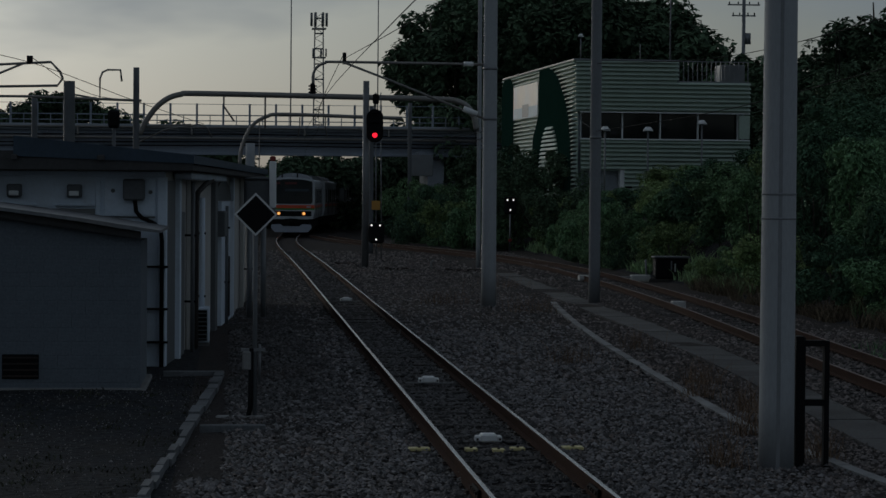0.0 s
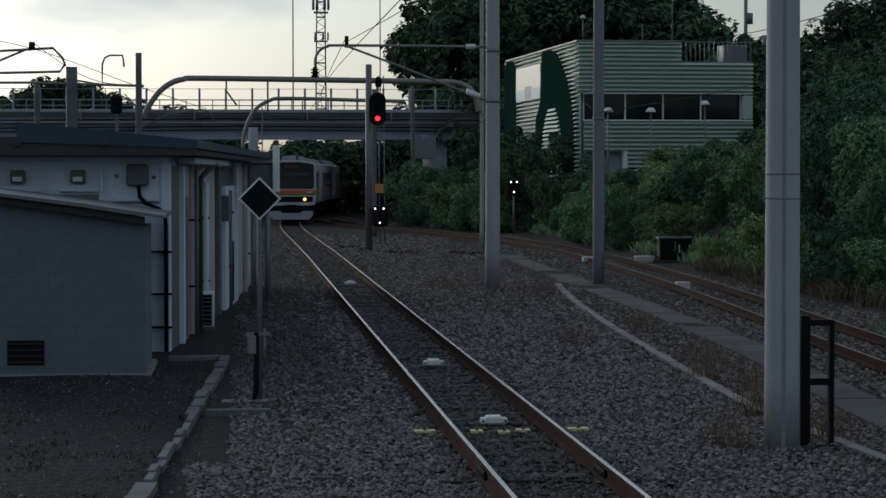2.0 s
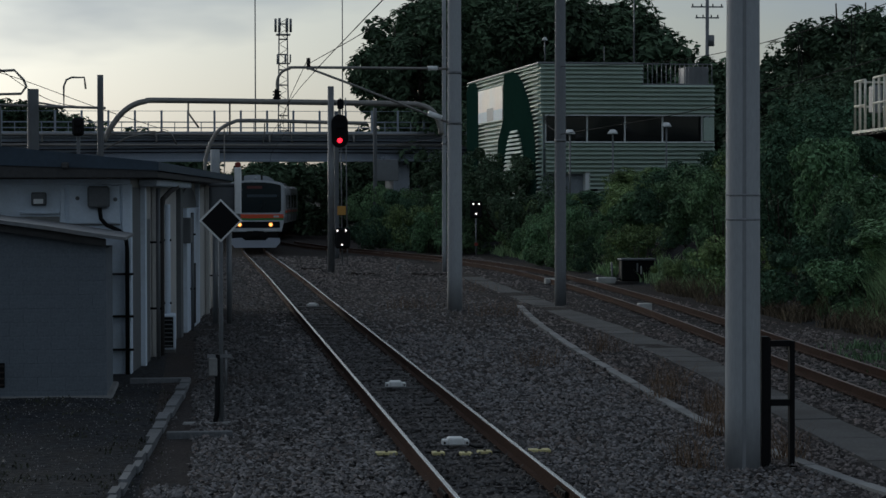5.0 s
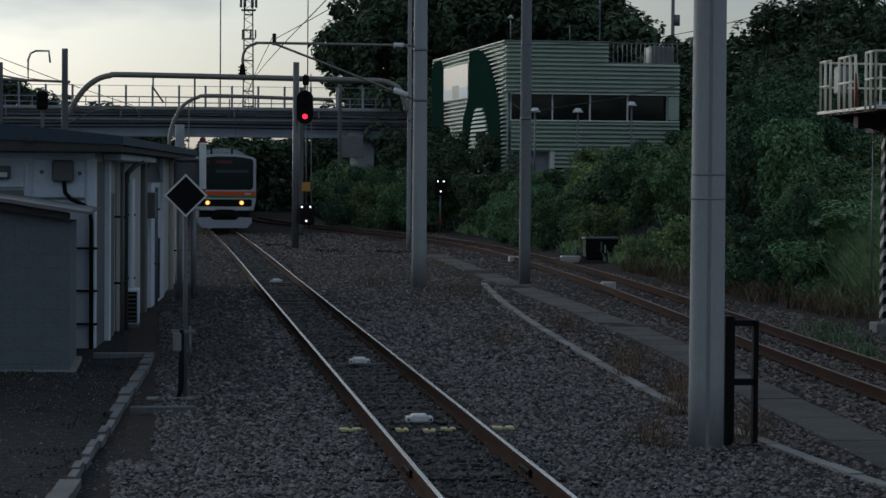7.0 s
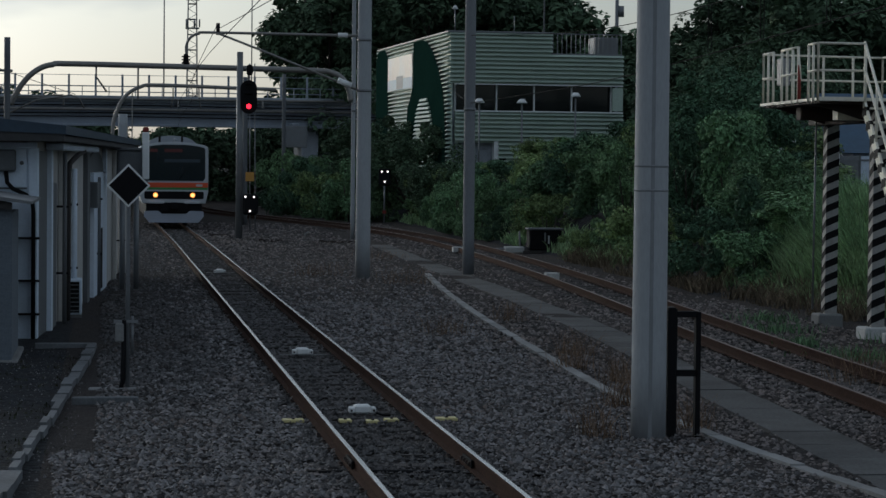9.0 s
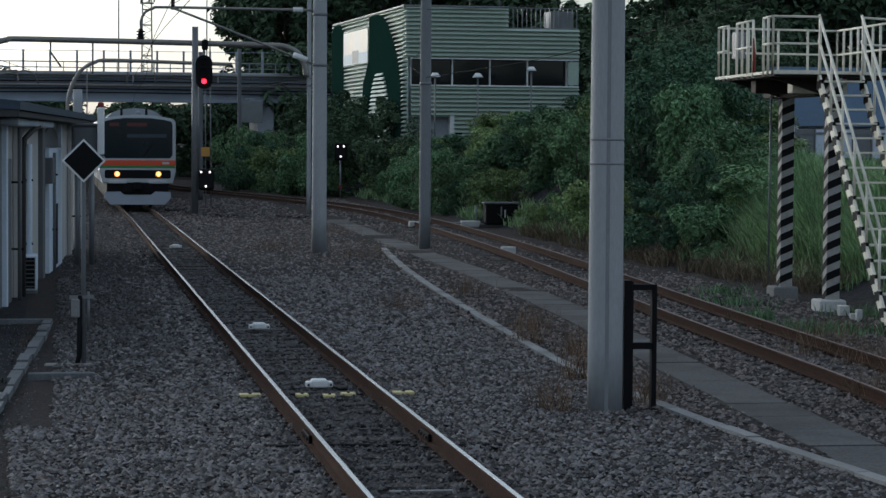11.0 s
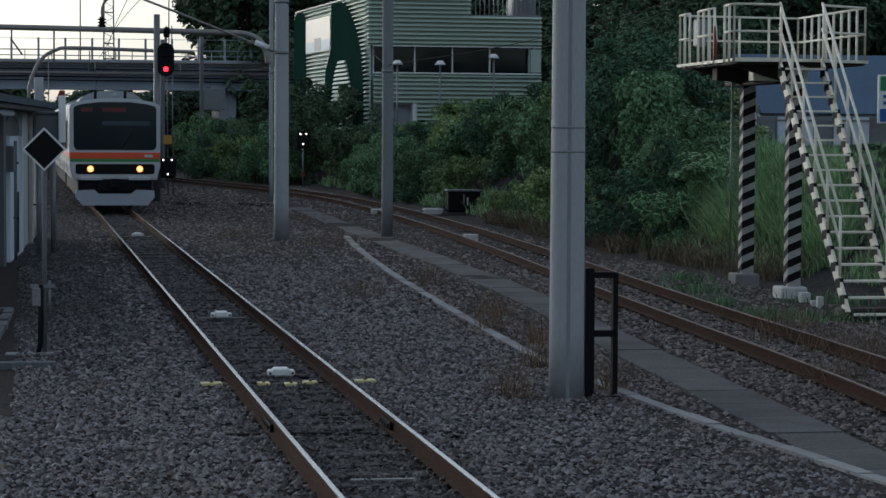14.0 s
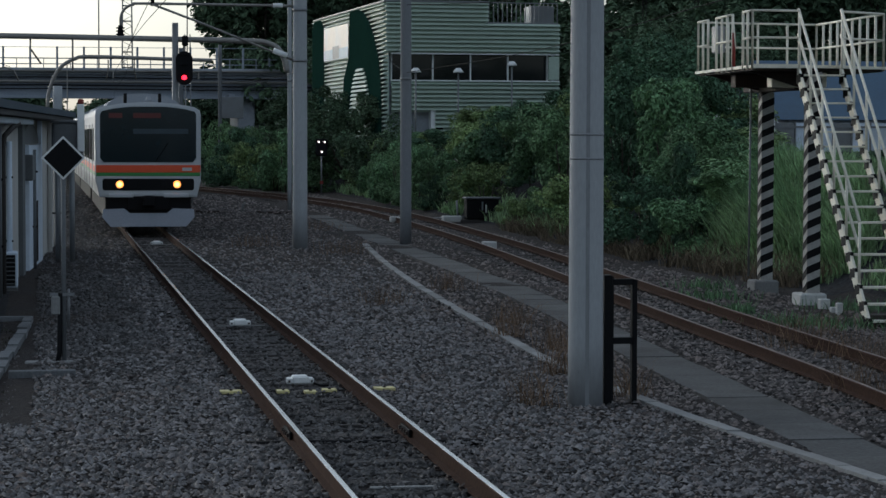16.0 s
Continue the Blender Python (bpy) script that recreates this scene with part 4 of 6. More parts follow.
def beacon(y, strip, x=0.04):
    b = thing("track_beacon", "white train control beacon between the rails", "track beacon", pose(x, y, -0.15), "beacons between the rails")
    bm = box(B(), -0.095, 0.095, -0.11, 0.11, 0.01, 0.105, 0.018)
    part("housing", bm, M_WHITE, b)
    for sx in (-1, 1):
        lug = part("lug", box(B(), sx * 0.12 - 0.035, sx * 0.12 + 0.035, -0.07, 0.07, 0.012, 0.08, 0.01), M_WHITE, b)
        part("bolt", box(B(), sx * 0.13 - 0.012, sx * 0.13 + 0.012, -0.075, -0.068, 0.03, 0.055), M_DARKSTEEL, lug)
    if strip:
        part("mounting_strip", box(B(), -0.36, 0.36, -0.12, -0.05, 0.0, 0.014), M_CONC, b)
    else:
        part("cable", tube(B(), [(0.12, 0.0, 0.03), (0.22, -0.15, 0.0), (0.34, -0.2, 0.0)], 0.014, 6), M_BLACK, b)
    return b


for y, strip in ((27.2, False), (35.7, True), (62.5, True)):
    beacon(y, strip)
plates = thing("marker_plates", "yellow plates screwed down across the sleepers", "marker plate")
for x0, x1, dy in ((-0.93, -0.69, 0.0), (-0.30, -0.16, -0.05), (0.0, 0.14, -0.15), (0.22, 0.38, 0.0), (0.82, 1.06, 0.1)):
    p = part("plate", box(B(), x0, x1, 26.45 + dy, 26.62 + dy, -0.17, -0.135, 0.006), M_YELLOW, plates)
    part("bolt", box(B(), (x0 + x1) / 2 - 0.015, (x0 + x1) / 2 + 0.015, 26.5 + dy, 26.53 + dy, -0.136, -0.12), M_DARKSTEEL, p)


# ---- poles and overhead line ----
def concrete_pole(x, y, r0, r1, height, label, bands=(), seam=0.0, material=M_POLE):
    p = thing("catenary_pole", label, "utility pole", pose(x, y, -0.2), "line poles in the yard")
    n = 12
    part("shaft", tube(B(), [(0, 0, height * i / n) for i in range(n + 1)], r0, 24, r1), material, p)
    for z in bands:
        r = r0 + (r1 - r0) * z / height + (0.012 if z > 4 else 0.004)
        part("band", tube(B(), [(0, 0, z), (0, 0, z + (0.07 if z > 4 else 0.022))], r, 24), M_STEELPOLE if z > 4 else M_POLESEAM, p)
    if seam:
        bm = B()
        a = radians(seam)
        for i in range(n):
            z0, z1 = height * i / n, height * (i + 1) / n
            q0, q1 = r0 + (r1 - r0) * z0 / height + 0.002, r0 + (r1 - r0) * z1 / height + 0.002
            bm.faces.new([bm.verts.new((q * math.cos(a + d), q * math.sin(a + d), z)) for q, d, z in ((q0, -0.11, z0), (q0, 0.11, z0), (q1, 0.11, z1), (q1, -0.11, z1))])
        part("mould_seam", bm, M_POLESEAM, p, "darker vertical casting seam")
    return p


pole_near = concrete_pole(2.9, 24.95, 0.19, 0.165, 9.0, "thick pale grey concrete pole beside a rusty steel stand", (2.67, 2.93), -98.0)
pole_mid = concrete_pole(3.64, 60.9, 0.195, 0.165, 12.0, "grey concrete line pole with a cantilever arm", (4.8, 6.1))
pole_far = concrete_pole(6.67, 62.7, 0.155, 0.135, 12.0, "slim grey concrete line pole beside the yard path", (4.4,), material=M_POLEDARK)
pole_back = concrete_pole(6.62, 92.6, 0.085, 0.08, 11.0, "grey line pole carrying a pipe portal", (5.0,))
for x, y, r, hh in ((8.1, 150, 0.13, 8.6), (3.5, 112, 0.12, 7.0), (-9.25, 92, 0.24, 7.1), (-6.7, 92, 0.13, 7.65), (-10.9, 96, 0.13, 6.7), (4.4, 128, 0.12, 7.0)):
    concrete_pole(x, y, r, r * 0.9, hh, "dark slender line pole beyond the hut and signal", material=M_GREYBOX)


def cantilever():
    c = thing("cantilever_arm", "curved pipe cantilever arm with insulator over the track", "overhead line arm")
    Y = 60.9
    part("top_tube", tube(B(), spline3([(-0.92, Y, 5.5), (-0.92, Y, 5.72), (-0.82, Y, 5.92), (-0.6, Y, 6.03), (-0.2, Y, 6.06), (3.45, Y, 6.04)], 30), 0.035, 8), M_PIPE, c)
    part("stay_tube", tube(B(), [(-0.15, Y - 0.05, 6.05), (1.0, Y - 0.05, 5.62), (3.45, Y - 0.05, 4.66)], 0.03, 8), M_PIPE, c)
    part("insulator", tube(B(), [(-0.93, Y, 5.24), (-0.93, Y, 5.32), (-0.93, Y, 5.5)], 0.09, 10, 0.06), M_BLACK, c)
    for k in range(3):
        part("insulator_disc", tube(B(), [(-0.93, Y, 5.26 + k * 0.08), (-0.93, Y, 5.29 + k * 0.08)], 0.11, 12), M_BLACK, c)
    part("white_insulator", tube(B(), [(2.95, Y, 6.05), (3.2, Y, 6.05)], 0.06, 10), M_WHITE, c)
    part("stay_insulator", tube(B(), [(2.95, Y - 0.06, 4.9), (3.3, Y - 0.06, 4.76)], 0.075, 10), M_WHITE, c)
    part("clip", tube(B(), [(-0.12, Y, 6.0), (-0.12, Y, 6.3)], 0.05, 8), M_BLACK, c)
    return c


cantilever()


def portal(name, label, pts, r, hangers, arms):
    p = thing(name, label, "pipe portal")
    part("beam", tube(B(), spline3(pts, 44), r, 12), M_PIPE, p)
    for x0, z0, x1, z1, y in hangers:
        part("hanger", tube(B(), [(x0, y, z0), (x0, y, (z0 * 0.6 + z1 * 0.4)), (x1, y, z1)], 0.04, 6), M_PIPE, p)
    for a in arms:
        part("arm", tube(B(), a, 0.035, 6), M_PIPE, p)
    return p


Y = 92.5
portal("pipe_portal", "long bent grey pipe portal spanning the tracks", [(-6.6, Y, 4.9), (-6.35, Y, 5.4), (-5.95, Y, 5.95), (-5.5, Y, 6.3), (-5.0, Y, 6.46), (-4.2, Y, 6.5), (1.9, Y, 6.43), (5.0, Y, 6.38), (5.7, Y, 6.32), (6.15, Y, 6.1), (6.4, Y, 5.7), (6.5, Y, 5.2)], 0.11,
       [(-3.35, 6.4, -2.95, 5.45, Y), (-1.75, 6.4, -1.75, 5.2, Y), (2.5, 6.4, 2.3, 5.3, Y)],
       [[(-6.6, Y, 4.6), (-5.6, Y, 5.1), (-4.3, Y, 5.3), (-4.0, Y, 5.2), (-3.8, Y, 4.8)], [(-6.6, Y, 5.2), (-4.6, Y, 5.3)]])
Y = 130.0
portal("small_pipe_portal", "lower bent grey pipe portal behind the hut", [(-2.65, Y, 4.2), (-2.6, Y, 4.9), (-2.35, Y, 5.7), (-1.9, Y, 6.4), (-1.2, Y, 6.82), (-0.3, Y, 6.95), (3.9, Y, 6.85), (6.2, Y, 6.8)], 0.10,
       [(0.6, 6.8, 0.5, 5.7, Y), (2.0, 6.8, 2.1, 5.7, Y)], [[(-2.6, Y, -0.3), (-2.6, Y, 4.4)], [(-1.6, Y, -0.3), (-1.6, Y, 6.5)]])


def left_cantilever():
    Y = 92.0
    c = thing("side_cantilever", "dark pipe cantilever frame on a line pole beyond the hut", "overhead line arm")
    part("frame_tube", tube(B(), [(-14.5, Y, 7.35), (-9.95, Y, 7.62), (-9.6, Y, 7.25), (-9.5, Y, 7.0), (-9.7, Y, 6.72), (-14.5, Y, 6.6)], 0.05, 8), M_PIPE, c)
    part("brace", tube(B(), [(-11.0, Y, 7.55), (-12.4, Y, 6.95), (-14.5, Y, 6.7)], 0.045, 8), M_PIPE, c)
    part("insulator", tube(B(), [(-10.75, Y, 7.55), (-10.75, Y, 7.85)], 0.12, 8), M_BLACK, c)
    part("cross_bar", tube(B(), [(-14, Y, 6.28), (-10.9, Y, 6.3), (-6.5, Y, 6.18)], 0.05, 8), M_PIPE, c)
    part("drop_arm", tube(B(), [(-9.4, Y + 2, 6.5), (-8.2, Y + 2, 6.3), (-8.2, Y + 2, 7.1), (-8.1, Y + 2, 7.35), (-7.9, Y + 2, 7.45), (-7.4, Y + 2, 7.45), (-7.35, Y + 2, 7.0)], 0.04, 8), M_PIPE, c)


left_cantilever()


def wires():
    # contact and messenger wires, each strung between its supports
    runs = [
        ("messenger_wire", [(-0.12, 60.9, 6.15), (0.5, 44, 6.0), (0.9, 34, 6.1), (1.3, 20, 6.4)], 0.009),
        ("messenger_wire", [(-0.12, 60.9, 6.3), (0.0, 76, 6.0), (0.3, 92.4, 5.9), (1.0, 130, 6.2), (2.0, 169, 6.4)], 0.010),
        ("contact_wire", [(-0.5, 10, 5.2), (-0.6, 60.9, 5.2), (0.3, 92.4, 5.15), (1.0, 130, 5.2), (2.0, 169, 5.2)], 0.008),
        ("contact_wire", [(6.67, 62.6, 4.4), (7.6, 52, 4.55), (7.95, 44.5, 4.75), (8.0, 32, 5.05), (8.0, 15, 5.3)], 0.009),
        ("contact_wire", [(3.5, 60.9, 5.0), (6.6, 92, 5.1), (7.2, 130, 5.6)], 0.010),
        ("feeder_wire", [(6.67, 62.7, 4.4), (9.5, 85, 5.5), (14.0, 112, 7.0)], 0.012),
        ("feeder_wire", [(-14.4, 92, 8.3), (-10.75, 92, 7.6), (-6.7, 94, 6.2), (-4.5, 120, 6.1)], 0.014),
        ("feeder_wire", [(-10.75, 92, 7.85), (-9.25, 92, 6.8), (-8.2, 94, 6.4), (-6.7, 92, 6.2)], 0.014),
    ]
    runs.append(("messenger_wire", [(6.67, 62.6, 6.2), (7.6, 52, 5.75), (7.95, 42, 5.7), (8.0, 32, 5.95), (8.0, 15, 6.6)], 0.008))
    for y, z0, z1 in ((42.2, 4.84, 5.70), (38.7, 4.92, 5.76), (35.0, 4.99, 5.86), (46.4, 4.70, 5.70)):
        runs += [("dropper_wire", [(7.95 + d, y, z0), (7.95 + d, y, z1)], 0.009) for d in (-0.03, 0.03)]
    for name, pts, r in runs:
        fine = spline3(pts, 24)
        solid(name, tube(B(), fine, r, 5), M_WIRE, "thin dark overhead line wire between the poles", "overhead wire", group="overhead line wires")


wires()


def signal():
    s = thing("colour_light_signal", "tall signal post with a black head showing red", "railway signal", pose(2.16, 92.0, -0.2))
    part("post", tube(B(), [(0, 0.3, -0.1), (0, 0.3, 7.25)], 0.14, 16, 0.12), M_STEELPOLE, s)
    part("ladder_stile", tube(B(), [(0.42, 0.1, 0.3), (0.36, 0.1, 6.8)], 0.025, 6), M_STEELPOLE, s)
    part("ladder_stile", tube(B(), [(0.62, 0.1, 0.3), (0.56, 0.1, 6.8)], 0.025, 6), M_STEELPOLE, s)
    zc = 5.5
    bm = B()
    n = 20
    pts = [(0.32 + 0.33 * math.cos(a), zc + (0.32 if math.sin(a) > 0 else -0.32) + 0.33 * math.sin(a)) for a in [2 * math.pi * i / n for i in range(n)]]
    prism(bm, pts, -0.16, -0.12, "y")
    head = part("backboard", bm, M_BLACK, s)
    part("lamp_housing", box(B(), 0.12, 0.52, -0.12, 0.1, zc - 0.55, zc + 0.55, 0.05), M_BLACK, head)
    for z, mt in ((zc + 0.38, M_BLACK), (zc, M_BLACK), (zc - 0.36, M_RED)):
        part("lens", tube(B(), [(0.32, -0.2, z), (0.32, -0.161, z)], 0.095, 16), mt, head, "glowing red lens" if mt is M_RED else "")
        part("hood", box(B(), 0.19, 0.45, -0.36, -0.16, z + 0.13, z + 0.145), M_BLACK, head)
    part("small_head", box(B(), 0.24, 0.48, -0.14, 0.1, zc + 0.85, zc + 1.25, 0.05), M_BLACK, s)
    part("number_plate", box(B(), 0.22, 0.55, -0.1, -0.07, 2.25, 2.6, 0.01), M_AMBER, s, "plain amber plate")
    sh = part("shunt_signal", box(B(), 0.12, 0.72, -0.12, 0.1, 0.95, 1.75, 0.08), M_BLACK, s)
    for x, z in ((0.22, 1.65), (0.55, 1.65), (0.4, 1.1)):
        part("white_lens", tube(B(), [(x, -0.16, z), (x, -0.12, z)], 0.038, 10), M_DOTS, sh, "glowing white lens")
    return s


signal()


def far_signal():
    s = thing("rear_signal", "dark unlit signal head on a post beyond the hut roof", "railway signal", pose(-7.45, 90.0, -0.2))
    part("post", tube(B(), [(0, 0.2, -0.1), (0, 0.2, 5.90)], 0.07, 10), M_GREYBOX, s)
    h = part("head", box(B(), -0.22, 0.22, -0.1, 0.1, 5.26, 5.95, 0.08), M_BLACK, s)
    for k in range(2):
        part("hood", tube(B(), [(0, -0.3, 5.46 + 0.28 * k), (0, -0.1, 5.46 + 0.28 * k)], 0.1, 12), M_BLACK, h)


far_signal()


def dwarf_signal(x, y, z, sc):
    s = thing("dwarf_signal", "small ground signal with white position lights by the siding", "railway signal", pose(x, y, z))
    part("post", tube(B(), [(0, 0.05, -0.1), (0, 0.05, 2.1)], 0.04, 8), M_STEELPOLE, s)
    h = part("head", box(B(), -0.3, 0.3, -0.06, 0.06, 1.9, 2.75, 0.06), M_BLACK, s)
    for u, w in ((-0.15, 2.6), (0.15, 2.6), (0.0, 2.1)):
        part("white_lens", tube(B(), [(u, -0.1, w), (u, -0.06, w)], 0.045 * sc, 10), M_DOTS, h, "glowing white lens")
    part("marker", box(B(), -0.09, 0.09, 0.0, 0.03, 0.5, 0.66), M_DULLRED, s)
    return s


dwarf_signal(10.82, 118.0, -0.2, 1.0)


def steel_stand():
    s = thing("steel_stand", "dark rusty steel frame stand against the concrete pole", "steel stand", pose(3.3, 25.05, -0.2))
    part("channel_post", box(B(), -0.19, -0.10, -0.09, 0.09, -0.1, 1.42, 0.006), M_BLACK, s)
    part("plate_post", box(B(), -0.10, -0.07, -0.02, 0.1, -0.1, 1.4, 0.004), M_BLACK, s)
    part("angle_post", box(B(), 0.13, 0.185, -0.05, 0.05, -0.1, 1.37, 0.004), M_BLACK, s)
    part("top_bar", box(B(), -0.10, 0.15, -0.05, 0.05, 1.31, 1.375, 0.004), M_BLACK, s)
    part("mid_bar", box(B(), -0.10, 0.15, -0.05, 0.05, 0.67, 0.74, 0.004), M_BLACK, s)


steel_stand()


# ---- stair platform by the siding ----
def stair_platform():
    s = thing("stair_platform", "cream steel access platform on hazard-striped legs with a stair", "access platform")
    Z = 3.95
    deckbm = B()
    prism(deckbm, [(9.3, 43.6), (9.06, 39.1), (10.0, 39.1), (10.7, 39.3), (11.75, 39.9), (11.85, 44.0)], Z - 0.05, Z, "z")
    part("deck", deckbm, M_CREAM, s)
    part("deck_underside", prism(B(), [(9.36, 43.5), (9.12, 39.2), (10.0, 39.2), (10.7, 39.4), (11.7, 39.99), (11.8, 43.9)], Z - 0.09, Z - 0.052, "z"), M_DARKSTEEL, s)
    part("edge_plate", box(B(), 9.06, 9.9, 39.06, 39.098, Z - 0.06, Z + 0.01), M_CREAM, s)
    part("deck_beam", box(B(), 9.75, 10.75, 40.2, 40.5, Z - 0.36, Z - 0.1, 0.01), M_CREAM, s)
    part("cross_beam", box(B(), 9.5, 11.2, 41.6, 41.9, Z - 0.34, Z - 0.1, 0.01), M_DARKSTEEL, s)
    part("long_beam", box(B(), 10.25, 10.55, 40.5, 43.6, Z - 0.4, Z - 0.1, 0.01), M_DARKSTEEL, s)
    # square legs painted white with slanted black bands
    for lx, ly, zt in ((10.55, 43.1, Z - 0.1), (10.235, 39.4, Z - 0.1)):
        w = 0.118
        leg = part("leg", box(B(), lx - w, lx + w, ly - w, ly + w, 0.0, zt, 0.004), M_STRIPEWHITE, s, "square leg in black and white hazard stripes")
        q = w + 0.003
        for k in range(15):
            zb = 0.08 + k * 0.262
            bm = B()
            for (ax, ay), (bx, by), za, zc in (((-q, -q), (q, -q), 0.0, 0.10), ((q, -q), (q, q), 0.10, 0.20), ((-q, q), (-q, -q), -0.14, 0.0), ((q, q), (-q, q), 0.0, 0.0)):
                vs = [bm.verts.new((lx + ax, ly + ay, zb + za)), bm.verts.new((lx + bx, ly + by, zb + zc)), bm.verts.new((lx + bx, ly + by, min(zt, zb + zc + 0.135))), bm.verts.new((lx + ax, ly + ay, min(zt, zb + za + 0.135)))]
                bm.faces.new(vs)
            part("stripe", bm, M_BLACK, leg)
        part("footing", box(B(), lx - 0.27, lx + 0.2, ly - 0.26, ly + 0.26, -0.4, 0.02, 0.025), M_CONC if ly > 41 else M_PALECONC, s)
    part("cable_pipe", tube(B(), [(10.2, 43.0, 0.1), (10.22, 43.0, Z - 0.2)], 0.02, 6), M_STEELPOLE, s)
    H = 0.92

    def guard(a, b2, n, heights=(1.0, 0.5)):
        for k in heights:
            part("rail_bar", tube(B(), [(a[0], a[1], Z + H * k), (b2[0], b2[1], Z + H * k)], 0.022, 6), M_CREAM, s)
        for i in range(n):
            t = i / max(1, n - 1)
            x, y = a[0] + (b2[0] - a[0]) * t, a[1] + (b2[1] - a[1]) * t
            part("rail_post", tube(B(), [(x, y, Z - 0.08), (x, y, Z + H)], 0.024, 6), M_CREAM, s)

    def mid(a, b2, t):
        return (a[0] + (b2[0] - a[0]) * t, a[1] + (b2[1] - a[1]) * t)
    A, Bc, C, D, E = (9.33, 43.5), (9.05, 39.1), (11.82, 44.0), (9.88, 39.1), (11.68, 39.9)
    guard(A, mid(A, Bc, 0.20), 3)
    guard(mid(A, Bc, 0.36), mid(A, Bc, 0.66), 4)
    guard(mid(A, Bc, 0.84), Bc, 3)
    guard(Bc, D, 2)
    guard(A, C, 5)
    guard(C, E, 10)
    guard(E, (10.68, 39.2), 2)
    part("chain", tube(B(), [(*mid(A, Bc, 0.66), Z + H), (*mid(A, Bc, 0.71), Z + 0.35)], 0.012, 5), M_CREAM, s)
    part("gate_post", tube(B(), [(*mid(A, Bc, 0.68), Z), (*mid(A, Bc, 0.68), Z + 0.6)], 0.03, 6), M_DULLRED, s, "faded red gate post")
    part("control_box", box(B(), 9.3, 9.48, 42.2, 42.5, Z + 0.3, Z + 0.8, 0.02), M_STEELPOLE, s)
    # stair down towards the platform end
    xs0, xs1, yt, yb, sh = 9.88, 10.64, 39.15, 34.5, 0.33
    n = 17
    for i in range(n):
        t = (i + 0.7) / n
        y, z = yt + (yb - yt) * t, Z - (Z + 0.15) * t
        part("tread", box(B(), xs0 + 0.03 - sh * t, xs1 - 0.03 - sh * t, y - 0.13, y + 0.11, z - 0.03, z, 0.004), M_CREAM, s)
    for xs in (xs0, xs1):
        bm = B()
        prism(bm, [(yt, Z + 0.02), (yt, Z - 0.26), (yb, -0.40), (yb, -0.10)], xs - 0.02, xs + 0.02, "x")
        for v in bm.verts:
            v.co.x -= sh * (yt - v.co.y) / (yt - yb)
        st = part("stringer", bm, M_CREAM, s)
        for i in range(34):
            t = (i + 0.5) / 34
            dz = 0.07 if i % 2 else -0.07
            y, z = yt + (yb - yt) * t, Z - 0.12 - (Z + 0.13) * t + dz
            part("check_mark", box(B(), xs - 0.024 - sh * t, xs + 0.024 - sh * t, y - 0.07, y + 0.07, z - 0.075, z + 0.075), M_BLACK, st)
        for up in (0.95, 0.52):
            part("handrail", tube(B(), [(xs, yt, Z + up), (xs - sh * 0.86, yt + (yb - yt) * 0.86, Z - (Z + 0.12) * 0.86 + up)], 0.026, 8), M_CREAM, s)
        for i in range(6):
            t = 0.02 + 0.84 * i / 5
            x, y, z = xs - sh * t, yt + (yb - yt) * t, Z - (Z + 0.12) * t
            part("handrail_post", tube(B(), [(x, y, z - 0.1), (x, y, z + 0.95)], 0.022, 6), M_CREAM, s)
    part("stair_base", box(B(), 9.52, 10.4, 34.75, 35.2, -0.4, -0.02, 0.03), M_DARKSTEEL, s, "dark concrete base under the stair foot")
    # side brackets that carry the overhanging deck edge
    for y in (40.0, 42.6):
        bm = B()
        prism(bm, [(9.25, Z - 0.09), (10.35, Z - 0.09), (10.35, Z - 0.42)], y - 0.03, y + 0.03, "y")
        part("deck_bracket", bm, M_DARKSTEEL, s)
    for x, y, h, w in ((10.05, 38.17, 0.2, 0.085), (9.95, 37.4, 0.12, 0.05), (9.9, 36.95, 0.22, 0.05)):
        p = thing("marker_stone", "short white painted concrete marker stone by the stair", "marker stone", pose(x, y, -0.2), "white markers by the stair")
        part("stone", box(B(), -w, w, -w, w, -0.1, h, 0.012), M_PALECONC, p)
    return s


stair_platform()


def point_machine():
    p = thing("point_machine", "dark trackside machine box beside the siding", "trackside box", pose(11.6, 78.5, -0.2))
    part("body", box(B(), -0.5, 0.6, -0.3, 0.3, 0.12, 0.8, 0.04), M_BLACK, p)
    part("lid", box(B(), -0.55, 0.65, -0.34, 0.34, 0.8, 0.87, 0.02), M_GREYBOX, p)
    part("hasp", box(B(), 0.0, 0.05, -0.34, -0.3, 0.42, 0.72, 0.01), M_STEELPOLE, p)
    part("base_sleeper", box(B(), -0.7, 0.6, -0.25, 0.25, -0.05, 0.12, 0.02), M_SLEEPER, p)
    part("rod", tube(B(), [(-1.6, 0, 0.15), (-0.4, 0, 0.2)], 0.04, 6), M_STEELPOLE, p)
    part("handle", tube(B(), [(-0.75, 0, 0.1), (-0.8, 0, 0.75)], 0.035, 6), M_STEELPOLE, p)
    part("white_cover", box(B(), -1.3, -0.65, -0.2, 0.2, 0.02, 0.24, 0.03), M_PALECONC, p)
    part("front_slot", box(B(), 0.12, 0.17, -0.36, -0.345, 0.35, 0.62, 0.005), M_PALECONC, p)


point_machine()


def rail_markers():
    for x, y in ((8.36, 59.6), (8.7, 78.4)):
        p = thing("rail_marker", "small white marker block on the sleeper end of the siding", "marker block", pose(x, y, -0.14), "markers on the siding")
        part("block", box(B(), -0.17, 0.17, -0.16, 0.16, -0.02, 0.16, 0.015), M_PALECONC, p)


rail_markers()


